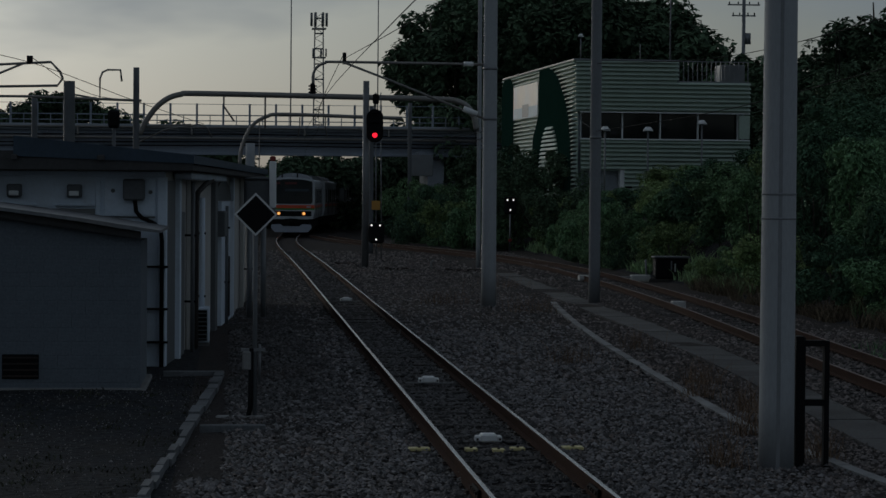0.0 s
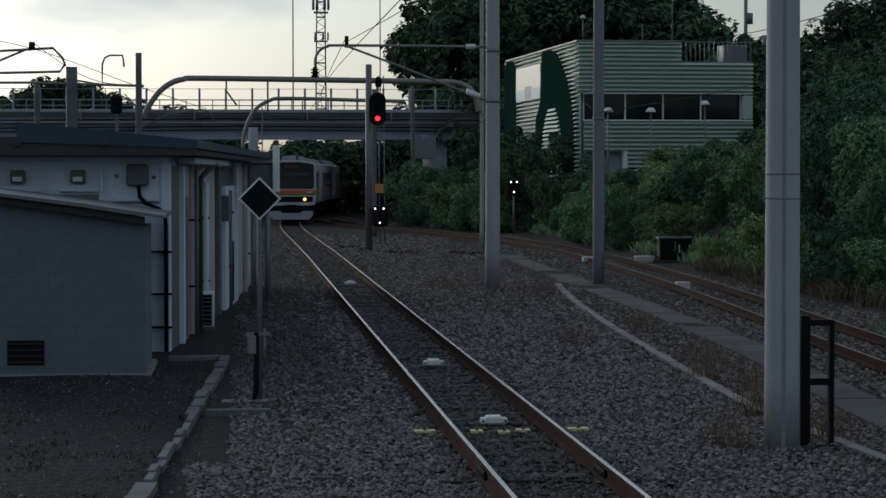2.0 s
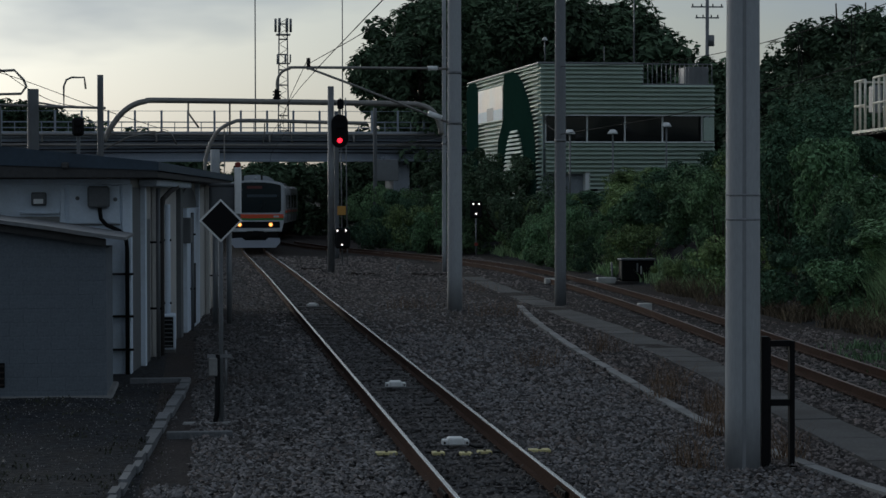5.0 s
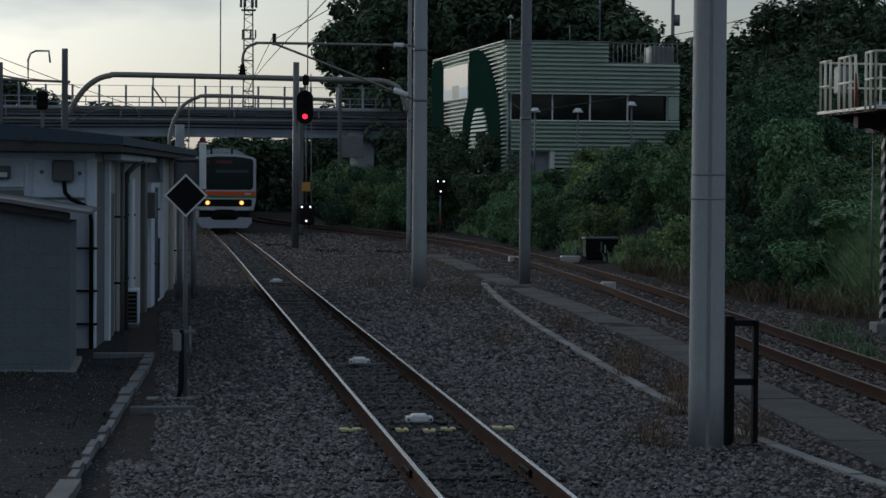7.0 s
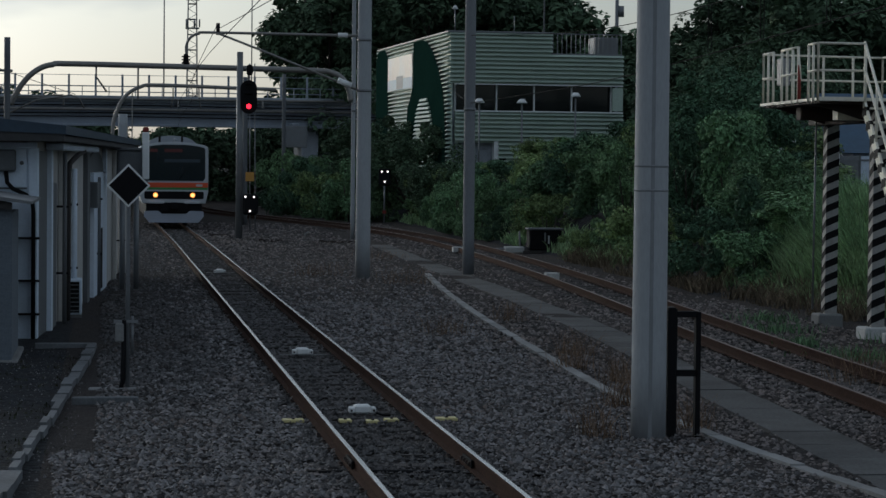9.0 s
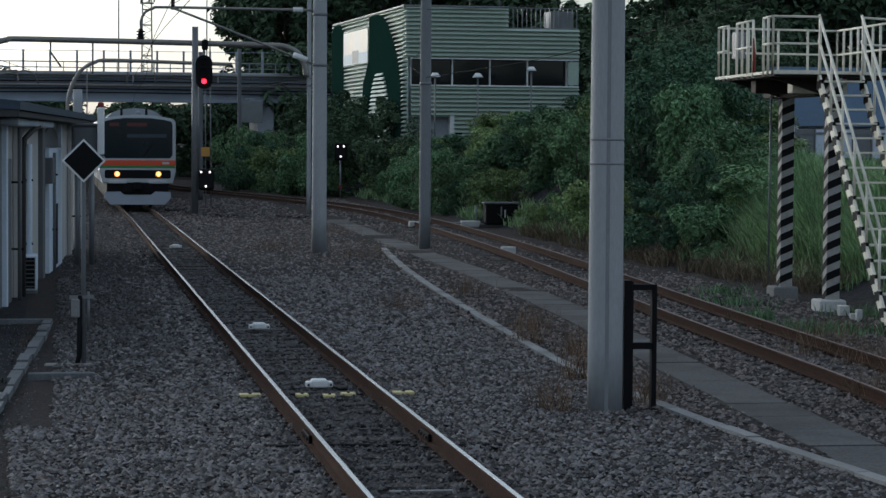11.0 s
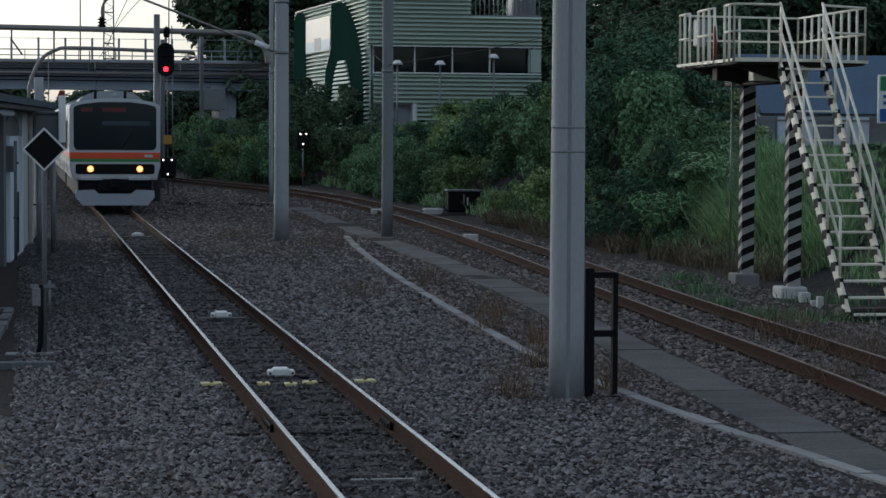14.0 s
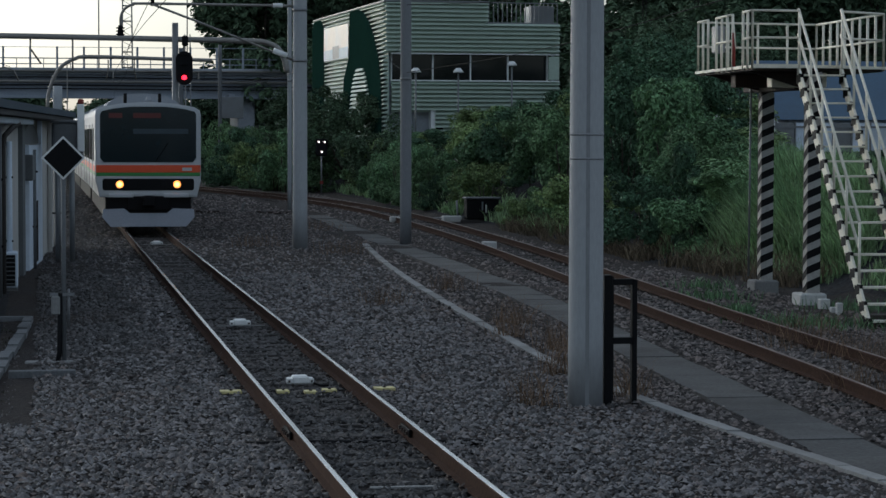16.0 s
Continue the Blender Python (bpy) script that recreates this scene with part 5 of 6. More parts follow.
def point_rods():
    for x0, x1, y in ((2.9, 3.7, 90.2), (5.1, 6.4, 89.0), (1.2, 2.0, 96.5)):
        p = thing("point_rod", "low dark steel point rod cover between the tracks", "trackside rod", pose(0, y, -0.2), "point rods")
        part("cover", box(B(), x0, x1, -0.1, 0.1, -0.02, 0.07, 0.02), M_DARKSTEEL, p)
        part("bracket", box(B(), x0 - 0.1, x0 + 0.05, -0.14, 0.14, -0.02, 0.1, 0.02), M_DARKSTEEL, p)
    peg = thing("marker_peg", "short pale marker peg in the ballast", "marker peg", pose(4.6, 90.5, -0.2))
    part("peg", tube(B(), [(0, 0, -0.1), (0, 0, 0.28), (0.12, 0, 0.34)], 0.045, 8), M_CONC, peg)


point_rods()


def fishplates():
    for off in (-0.566, 0.566):
        f = thing("rail_joint", "dark bolted fishplate joint on the rail", "rail joint", pose(off, 22.3, 0), "rail joints")
        for sx in (-1, 1):
            plate = part("fishplate", box(B(), sx * 0.035 - 0.012, sx * 0.035 + 0.012, -0.28, 0.28, -0.125, -0.05, 0.005), M_BLACK, f)
            for k in range(4):
                part("bolt", box(B(), sx * 0.055 - 0.014, sx * 0.055 + 0.014, -0.23 + k * 0.15, -0.19 + k * 0.15, -0.105, -0.07, 0.004), M_DARKSTEEL, plate)
    c = thing("cross_cable", "black cable pipe lying across under the rails", "cable", pose(0, 22.08, -0.178))
    part("pipe", tube(B(), [(-1.02, 0.12, 0), (-0.4, 0.06, 0.006), (0.4, 0.0, 0.0), (1.22, -0.12, 0.004)], 0.03, 8), M_BLACK, c)
    for x0, x1, y, m in ((-0.25, 0.28, 19.1, M_CONC), (-0.4, 0.1, 18.0, M_SLEEPER), (0.0, 0.35, 23.3, M_SLEEPER)):
        lath = thing("loose_lath", "loose weathered lath lying between the rails", "lath", pose(0, y, -0.163), "laths between the rails")
        part("board", box(B(), x0, x1, -0.03, 0.03, 0.0, 0.018, 0.003), m, lath)


fishplates()


# ---- the train ----
def body_outline(grow=0.0, w=1.475):
    pts = [(-1.36, 0.98), (-w, 1.45), (-w, 3.28), (-1.45, 3.42), (-1.30, 3.51), (-0.75, 3.61), (0, 3.66)]
    full = pts + [(-x, z) for x, z in reversed(pts[:-1])]
    return [(x * (1 + grow), z) for x, z in full]


def train_car(front):
    """A car with its front at y = 0, its body behind it along +y, z = 0 at the rail top."""
    c = thing("train_car", "stainless commuter train car with orange and green bands on the track", "train", group="cars of the train")
    L = 19.5
    bm = B()
    prism(bm, body_outline(), 0.30 if front else 0.0, L, "y")
    part("body", bm, M_TRAINGREY, c)
    bm = B()
    prism(bm, [(-1.12, 3.5), (-1.05, 3.64), (-0.9, 3.76), (-0.68, 3.86), (-0.4, 3.92), (0, 3.95), (0.4, 3.92), (0.68, 3.86), (0.9, 3.76), (1.05, 3.64), (1.12, 3.5)], 3.2, 8.5, "y")
    part("roof_unit", bm, M_TRAINROOF, c)
    bm = B()
    prism(bm, [(-0.95, 3.56), (-0.85, 3.78), (-0.5, 3.86), (0.5, 3.86), (0.85, 3.78), (0.95, 3.56)], 11.0, 15.0, "y")
    part("roof_unit", bm, M_TRAINROOF, c)
    for sx in (-1, 1):
        part("orange_side_band", box(B(), sx * 1.479 - 0.004, sx * 1.479 + 0.004, 0.35, L, 1.68, 1.86), M_ORANGE, c)
        part("green_side_band", box(B(), sx * 1.479 - 0.004, sx * 1.479 + 0.004, 0.35, L, 1.58, 1.68), M_GREEN, c)
        for y in (4.0, 8.9, 13.6, 17.4):
            d = part("door", box(B(), sx * 1.48 - 0.006, sx * 1.48 + 0.006, y - 0.65, y + 0.65, 1.12, 3.05), M_STEELPOLE, c)
            part("door_window", box(B(), sx * 1.486 - 0.004, sx * 1.486 + 0.004, y - 0.5, y + 0.5, 1.95, 2.9), M_GLASS, d)
        for y in (1.9, 6.4, 11.2, 15.5):
            part("side_window", box(B(), sx * 1.482 - 0.004, sx * 1.482 + 0.004, y - (0.4 if y < 2 else 1.1), y + (0.4 if y < 2 else 1.1), 1.98, 2.92), M_GLASS, c)
    part("underframe", box(B(), -1.2, 1.2, 1.0, L - 0.4, 0.35, 1.0, 0.03), M_BLACK, c)
    for y in (3.0, 16.0):
        bogie = part("bogie", box(B(), -1.0, 1.0, y - 1.3, y + 1.3, 0.35, 0.6, 0.04), M_BLACK, c)
        for dy in (-1.05, 1.05):
            for sx in (-0.56, 0.56):
                part("wheel", tube(B(), [(sx - 0.06, y + dy, 0.43), (sx + 0.06, y + dy, 0.43)], 0.43, 24), M_DARKSTEEL, bogie)
    if front:
        def slab(outline, y0, y1, m, name, parent=c, label="", bev=0.0):
            bm = B()
            prism(bm, outline, y0, y1, "y")
            if bev:
                es = [e for e in bm.edges if all(abs(v.co.y - y0) < 1e-4 for v in e.verts)]
                bmesh.ops.bevel(bm, geom=es, offset=bev, segments=2, affect="EDGES", clamp_overlap=True)
            return part(name, bm, m, parent, label)
        mask = slab(body_outline(), 0.0, 0.30, M_TRAINWHITE, "front_mask", bev=0.05)
        def rrect(x0, x1, z0, z1, r):
            o = []
            for cx, cz, a0 in ((x1 - r, z1 - r, 0), (x0 + r, z1 - r, 90), (x0 + r, z0 + r, 180), (x1 - r, z0 + r, 270)):
                for i in range(5):
                    a = radians(a0 + 22.5 * i)
                    o.append((cx + r * math.cos(a), cz + r * math.sin(a)))
            return o
        top = [(-1.34, 3.3), (-1.29, 3.39), (-1.0, 3.46), (-0.5, 3.52), (0.5, 3.52), (1.0, 3.46), (1.29, 3.39), (1.34, 3.3)]
        win = [(-1.34, 2.08), (-1.25, 1.96), (1.25, 1.96), (1.34, 2.08)] + top[::-1]
        w = slab(win, -0.02, 0.02, M_WINDSCREEN, "windscreen", mask, "dark one-piece windscreen")
        part("destination_panel", box(B(), -0.42, 0.36, -0.026, -0.02, 3.2, 3.34), M_LEDRED, w)
        part("number_panel", box(B(), -1.1, -0.72, -0.026, -0.02, 3.2, 3.34), M_LEDRED, w)
        part("cab_blind", box(B(), -0.42, 1.12, -0.024, -0.02, 2.76, 2.90), M_BLIND, w)
        part("wiper", tube(B(), [(0.2, -0.04, 1.98), (0.55, -0.05, 2.5)], 0.012, 5), M_BLACK, w)
        part("orange_band", box(B(), -1.46, 1.46, -0.016, 0.2, 1.67, 1.88, 0.012), M_ORANGE, mask)
        part("green_band", box(B(), -1.45, 1.45, -0.014, 0.2, 1.57, 1.67, 0.01), M_GREEN, mask)
        part("emblem", box(B(), 0.95, 1.22, -0.02, -0.016, 1.72, 1.81), M_TRAINWHITE, mask)
        band = slab(rrect(-1.28, 1.28, 1.17, 1.50, 0.07), -0.018, 0.02, M_BLACK, "light_band", mask)
        for sx in (-0.80, 0.80):
            lamp = part("headlight", tube(B(), [(sx, -0.05, 1.34), (sx, -0.015, 1.34)], 0.108, 20), M_HEAD, band, "glowing warm headlight")
            part("bulb_lens", tube(B(), [(sx, -0.056, 1.34), (sx, -0.045, 1.34)], 0.062, 16), M_BULB, band)
            part("lamp_bezel", box(B(), sx - 0.3 - 0.16 * (1 if sx > 0 else -1), sx + 0.3 - 0.16 * (1 if sx > 0 else -1), -0.03, -0.018, 1.22, 1.46, 0.01), M_BLACK, band)
        part("bumper", box(B(), -1.12, -0.42, -0.08, 0.2, 0.97, 1.08, 0.02), M_TRAINWHITE, mask)
        part("bumper", box(B(), 0.42, 1.12, -0.08, 0.2, 0.97, 1.08, 0.02), M_TRAINWHITE, mask)
        part("coupler", box(B(), -0.16, 0.16, -0.35, 0.6, 0.72, 1.02, 0.04), M_BLACK, c)
        part("hose_block", box(B(), -0.6, 0.6, -0.02, 0.4, 0.6, 1.0, 0.03), M_BLACK, c)
        part("under_front", box(B(), -1.2, 1.2, 0.05, 0.9, 0.5, 1.0, 0.03), M_BLACK, c)
        sk = [(-1.27, 0.64), (-1.29, 0.42), (-1.06, 0.15), (1.06, 0.15), (1.29, 0.42), (1.27, 0.64), (0.68, 0.66), (0.52, 0.53), (-0.52, 0.53), (-0.68, 0.66)]
        slab(sk, -0.02, 0.12, M_TRAINGREYSKIRT, "skirt", c, "pale grey snow skirt")
        for sx in (-0.62, 0.35):
            part("roof_stub", tube(B(), [(sx, 0.6, 3.55), (sx, 0.6, 3.9)], 0.05, 8), M_BLACK, c)
        part("roof_pod", tube(B(), [(0.05, 0.9, 3.66), (0.05, 0.9, 3.82)], 0.12, 10, 0.05), M_TRAINROOF, c)
    else:
        part("gangway", box(B(), -0.5, 0.5, -0.25, 0.0, 0.9, 3.1, 0.05), M_BLACK, c)
    return c


M_TRAINGREYSKIRT = mat("skirt_paint", (0.345, 0.37, 0.43), 0.5, 0, 20, 0.05, 1.2, 0.3, (0.36, 0.37, 0.38), 0.05, 0.002)
lead_car = train_car(True)
second_car = train_car(False)
third_car = train_car(False)


# ---- other upright things near the far end ----
cab = thing("equipment_cabinet", "dark grey equipment cabinet on two posts behind the sign", "equipment cabinet", pose(-2.33, 55.0, 0))
part("cabinet_body", box(B(), -0.36, 0.36, -0.25, 0.25, 2.2, 3.0, 0.04), M_GREYBOX, cab)
part("cabinet_lid", box(B(), -0.39, 0.39, -0.28, 0.28, 3.0, 3.06, 0.015), M_GREYBOX, cab)
part("cabinet_door", box(B(), -0.3, 0.3, -0.265, -0.25, 2.26, 2.94, 0.01), M_GREYBOX, cab)
mast = part("marker_mast", box(B(), 0.22, 0.38, -0.45, -0.29, 2.35, 3.42, 0.02), M_WHITE, cab, "white square mast with a dull red cap")
part("mast_cap", box(B(), 0.23, 0.37, -0.44, -0.3, 3.42, 3.54, 0.03), M_DULLRED, mast)
for x in (-0.22, 0.1):
    part("leg", tube(B(), [(x, 0, -0.3), (x, 0, 2.2)], 0.06, 8), M_STEELPOLE, cab)
concrete_pole(-2.5, 63.0, 0.13, 0.12, 4.2, "grey steel pole behind the hut corner")


def street_lamp(x, y, z0, z1):
    s = thing("street_lamp", "slim street lamp with a pale mushroom head on the bank", "street lamp", pose(x, y, 0), "lamps on the bank")
    part("pole", tube(B(), [(0, 0, z0), (0, 0, z1)], 0.045, 8), M_STEELPOLE, s)
    part("head", tube(B(), [(0, 0, z1 - 0.05), (0, 0, z1 + 0.04), (0, 0, z1 + 0.10), (0, 0, z1 + 0.16)], 0.27, 12, 0.12), M_WHITE, s)
    return s


street_lamp(17.05, 114.0, 1.5, 5.85)
street_lamp(19.7, 114.0, 1.5, 6.2)
street_lamp(14.95, 114.0, 1.5, 5.85)


def lattice_tower():
    t = thing("telecom_tower", "slender lattice telecom tower against the sky", "telecom tower", pose(7.5, 300, 0))
    zt = 25.2
    for sx, sy in ((-1, -1), (1, -1), (1, 1), (-1, 1)):
        part("leg", tube(B(), [(sx * 0.75, sy * 0.75, 0), (sx * 0.5, sy * 0.5, zt)], 0.10, 6, 0.07), M_STEELPOLE, t)
    for i in range(34):
        z0, z1 = 3.5 + i * 0.64, 3.5 + (i + 1) * 0.64
        a = 0.75 - 0.25 * z0 / zt
        b2 = 0.75 - 0.25 * z1 / zt
        s = 1 if i % 2 else -1
        part("brace", tube(B(), [(-a * s, -a, z0), (b2 * s, -b2, z1)], 0.035, 5), M_STEELPOLE, t)
        if i % 3 == 0:
            part("ring", tube(B(), [(-a, -a, z0), (a, -a, z0), (a, a, z0), (-a, a, z0), (-a, -a, z0)], 0.06, 5), M_STEELPOLE, t)
    part("deck", box(B(), -0.9, 0.9, -0.9, 0.9, zt - 2.0, zt - 1.85), M_STEELPOLE, t)
    part("lower_deck", box(B(), -0.85, 0.85, -0.85, 0.85, zt - 5.6, zt - 5.48), M_STEELPOLE, t)
    for i in range(5):
        a = i * 1.256
        part("lower_antenna", tube(B(), [(0.9 * math.cos(a), 0.9 * math.sin(a), zt - 5.4), (0.9 * math.cos(a), 0.9 * math.sin(a), zt - 4.4)], 0.1, 8), M_STEELPOLE, t)
    for i in range(6):
        a = i * math.pi / 3
        part("antenna", tube(B(), [(0.95 * math.cos(a), 0.95 * math.sin(a), zt - 1.6), (0.95 * math.cos(a), 0.95 * math.sin(a), zt + 0.1)], 0.16, 8), M_STEELPOLE, t)


lattice_tower()


def power_pole():
    p = thing("power_pole", "concrete power pole with crossarms on the hill", "utility pole", pose(43.5, 215, 0))
    part("shaft", tube(B(), [(0, 0, 1), (0, 0, 21.0)], 0.2, 10, 0.16), M_STEELPOLE, p)
    for z, w in ((20.2, 1.5), (19.2, 1.1)):
        arm = part("crossarm", box(B(), -w, w, -0.06, 0.06, z - 0.06, z + 0.06, 0.01), M_STEELPOLE, p)
        for k in (-0.9, -0.35, 0.35, 0.9):
            part("insulator", tube(B(), [(k * w, 0, z + 0.05), (k * w, 0, z + 0.28)], 0.06, 8), M_BLACK, arm)
    part("transformer", tube(B(), [(0.35, 0, 16.6), (0.35, 0, 17.6)], 0.32, 12), M_STEELPOLE, p)


power_pole()


def parked_car():
    c = thing("parked_car", "small white parked car behind the bank grass", "car", pose(18.9, 74.0, 2.25, 0, 0, 12))
    bm = B()
    prism(bm, [(-1.7, 0.25), (-1.75, 0.7), (-1.0, 0.85), (-0.6, 1.4), (0.9, 1.42), (1.5, 0.9), (1.7, 0.7), (1.7, 0.25)], -0.72, 0.72, "y")
    bmesh.ops.bevel(bm, geom=bm.edges[:], offset=0.06, segments=2, affect="EDGES", clamp_overlap=True)
    part("body", bm, M_WHITE, c)
    bm = B()
    prism(bm, [(-0.85, 0.9), (-0.5, 1.33), (0.8, 1.35), (1.3, 0.92)], -0.728, 0.728, "y")
    part("side_window", bm, M_GLASS, c)
    for x in (-1.1, 1.1):
        for y in (-0.66, 0.66):
            w = part("wheel", tube(B(), [(x, y - 0.09, 0.28), (x, y + 0.09, 0.28)], 0.28, 16), M_BLACK, c)
            part("rim", tube(B(), [(x, y - 0.1, 0.28), (x, y + 0.1, 0.28)], 0.16, 12), M_STEELPOLE, w)


parked_car()
for x, y, z1 in ((1.7, 200, 21.5), (11.4, 240, 30.0)):
    m = thing("mast", "thin tall metal mast behind the bridge", "mast", pose(x, y, 0))
    part("tube", tube(B(), [(0, 0, 0), (0, 0, z1)], 0.08, 6, 0.05), M_STEELPOLE, m)


def far_house():
    h = thing("far_house", "low house with a blue roof behind the fence", "house", pose(28.2, 92.0, 0.9))
    part("wall", box(B(), -1.5, 12, 0, 8, -0.5, 2.6, 0.02), M_WALL, h)
    bm = B()
    prism(bm, [(-0.8, 2.5), (8.8, 2.5), (4, 5.0)], -2.2, 12.6, "x")
    part("roof", bm, M_BLUE, h, "blue sheet metal roof")
    for x in (0.5, 3.0, 5.5):
        part("window", box(B(), x, x + 1.3, -0.03, 0.02, 0.6, 1.9, 0.01), M_GLASS, h)
    return h


far_house()


def fence():
    f = thing("panel_fence", "pale panel fence on the bank behind the stair platform", "fence", pose(19.9, 72.0, 2.2))
    for i in range(14):
        part("panel", box(B(), i * 0.62, i * 0.62 + 0.56, -0.02, 0.02, 0.05, 0.95, 0.01), M_WALL if i % 3 else M_STEELPOLE, f)
        part("post", box(B(), i * 0.62 - 0.05, i * 0.62 - 0.005, -0.04, 0.04, -0.6, 1.0, 0.005), M_STEELPOLE, f)
    part("rail", box(B(), -0.1, 8.7, -0.05, -0.025, 0.8, 0.86), M_STEELPOLE, f)


fence()


def road_sign():
    s = thing("roadside_sign", "tall shop sign board in green, white and blue panels", "sign", pose(23.65, 70.0, -0.25))
    part("post", box(B(), -0.1, 0.1, 0.1, 0.3, 1.5, 5.5, 0.02), M_STEELPOLE, s)
    part("board", box(B(), -0.55, 1.6, -0.05, 0.08, 3.2, 4.7, 0.02), M_WHITE, s)
    part("green_panel", box(B(), -0.5, 1.55, -0.07, -0.05, 4.2, 4.65, 0.01), M_SIGNGREEN, s)
    part("blue_panel", box(B(), -0.5, 1.55, -0.07, -0.05, 3.25, 3.65, 0.01), M_SIGNBLUE, s)
    for i, w in enumerate((0.9, 0.7)):
        part("lettering_bar", box(B(), -0.4, -0.4 + w, -0.075, -0.055, 3.98 - i * 0.2, 4.08 - i * 0.2), M_SIGNBLUE, s)
    o = thing("orange_post", "orange painted post by the roadside", "post", pose(23.0, 68.0, -0.25))
    part("shaft", box(B(), -0.12, 0.12, -0.12, 0.12, 1.0, 2.9, 0.02), M_ORANGEPOST, o)


road_sign()


# ---- plants ----
BUSH = [leaves("crown", 6600, (1.9, 1.9, 1.3), 0.072, m, 20 + i, n, fat=f) for i, (m, n, f) in enumerate(((M_LEAF, 17, (0.15, 0.40)), (M_LEAFLIGHT, 13, (0.20, 0.44)), (M_LEAFYOUNG, 20, (0.12, 0.36)), (M_LEAFDEEP, 15, (0.18, 0.42))))]


def bush(x, y, z, s, tall, k, turn):
    # low where the building shows above the shrubs
    ang = math.degrees(math.atan2(x + 2.88, y))
    lim = 2.72 + y * math.tan(radians(float(np.interp(ang, [6.0, 7.2, 8.3, 9.1, 10.2, 10.7, 12.3, 13.2, 15.6, 16.5, 17.0], [1.6, 1.2, 0.9, 0.15, 0.15, 0.8, 1.0, 2.3, 2.0, 0.2, -0.4]))))
    if lim - z < 0.6 or (abs(y - 77.5) < 3.6 and x < 13.6) or (abs(x - 10.6) < 2.0 and 110 < y < 119.5):
        return
    tall = min(tall, max(0.3, (lim - z) / (2.75 * s)))
    b = thing("bush", "dense green leafy shrub on the bank", "shrub", Matrix.Translation((x, y, z)) @ Matrix.Rotation(turn, 4, "Z"), "shrubs on the bank")
    c = new("crown", BUSH[k])
    c.parent = b
    c.scale = (s, s, s * tall)
    bm = B()
    for a in range(4):
        t = a * 1.7
        tube(bm, [(0.1 * math.cos(t), 0.1 * math.sin(t), -0.3), (0.5 * s * math.cos(t), 0.5 * s * math.sin(t), 1.4 * s * tall)], 0.04, 5, 0.015)
    part("stem", bm, M_TRUNK, b)


rs = random.Random(11)
for i in range(16):
    yy = 118 + i * 3.0
    for xx in (8.6 + rs.uniform(-0.5, 0.5), 10.6 + rs.uniform(-0.6, 0.6)):
        bush(xx + 1.6 * smooth(118, 126, 126 - (yy - 118)), yy, gz(xx, yy) - 0.3, rs.uniform(0.5, 1.1), rs.uniform(0.7, 1.9), rs.randrange(4), rs.uniform(0, 6))
for y in np.arange(53, 121, 2.2):
    for row in range(4 if y < 78 else 3):
        f = bank_foot(float(y))
        x = f + 0.9 + row * 1.9 + rs.uniform(-0.5, 0.5)
        yy = float(y) + rs.uniform(-1, 1)
        if y > 113 and x > 13:
            continue
        s = rs.uniform(0.42, 1.0) * (0.75 if row == 0 else 1.05)
        bush(x, yy, gz(x, yy) - 0.25, s, rs.uniform(0.7, 1.7), rs.randrange(4), rs.uniform(0, 6))

TREE = [leaves("crown", 11000, (3.0, 3.0, 3.0), 0.115, m, 40 + i, 34, fat=(0.12, 0.32)) for i, m in enumerate((M_LEAFDARK, M_LEAFDEEP, M_LEAFDARK))]
FAR_TREE = [leaves("crown", 4300, (4.6, 4.6, 4.2), 0.34, M_LEAFDARK, 60 + i, 42) for i in range(3)]


def tree(x, y, z, h, s, crowns, k, turn, label, group):
    t = thing("tree", label, "tree", Matrix.Translation((x, y, z)) @ Matrix.Rotation(turn, 4, "Z"), group)
    bm = B()
    tube(bm, [(0, 0, -0.5), (0.1, 0.05, h * 0.4), (-0.1, 0.1, h * 0.8), (0.1, 0, h + 2.5 * s)], 0.24 * s, 8, 0.05)
    for i in range(6):
        a = i * 1.1 + turn
        z0 = h * (0.55 + 0.07 * i)
        tube(bm, [(0, 0, z0), (1.0 * s * math.cos(a), 1.0 * s * math.sin(a), z0 + 0.8 * s), (2.1 * s * math.cos(a), 2.1 * s * math.sin(a), z0 + 2.0 * s)], 0.09 * s, 5, 0.02)
    part("trunk", bm, M_TRUNK, t)
    c = new("crown", crowns[k])
    c.parent = t
    c.location = (0, 0, h * 0.55)
    c.scale = (s, s, s)


for x, y, h, s, k in ((14.9, 67, 0.8, 0.55, 1), (16.9, 74, 1.0, 0.66, 1), (20.0, 85, 0.9, 0.66, 1), (18.6, 80, 1.2, 0.76, 0), (22.6, 92, 1.2, 0.8, 1),
                       (25.0, 98, 1.6, 0.95, 0), (27.6, 104, 0.9, 0.72, 1), (29.0, 108, 1.4, 0.95, 0), (12.6, 112, 0.5, 0.6, 0), (12.3, 120, 1.0, 0.8, 2), (12.0, 128, 1.0, 0.8, 0), (11.5, 138, 1.0, 0.8, 2)):
    tree(x, y, gz(x, y) - 0.2, h, s, TREE, k, rs.uniform(0, 6), "leafy green tree growing on the bank", "trees on the bank")

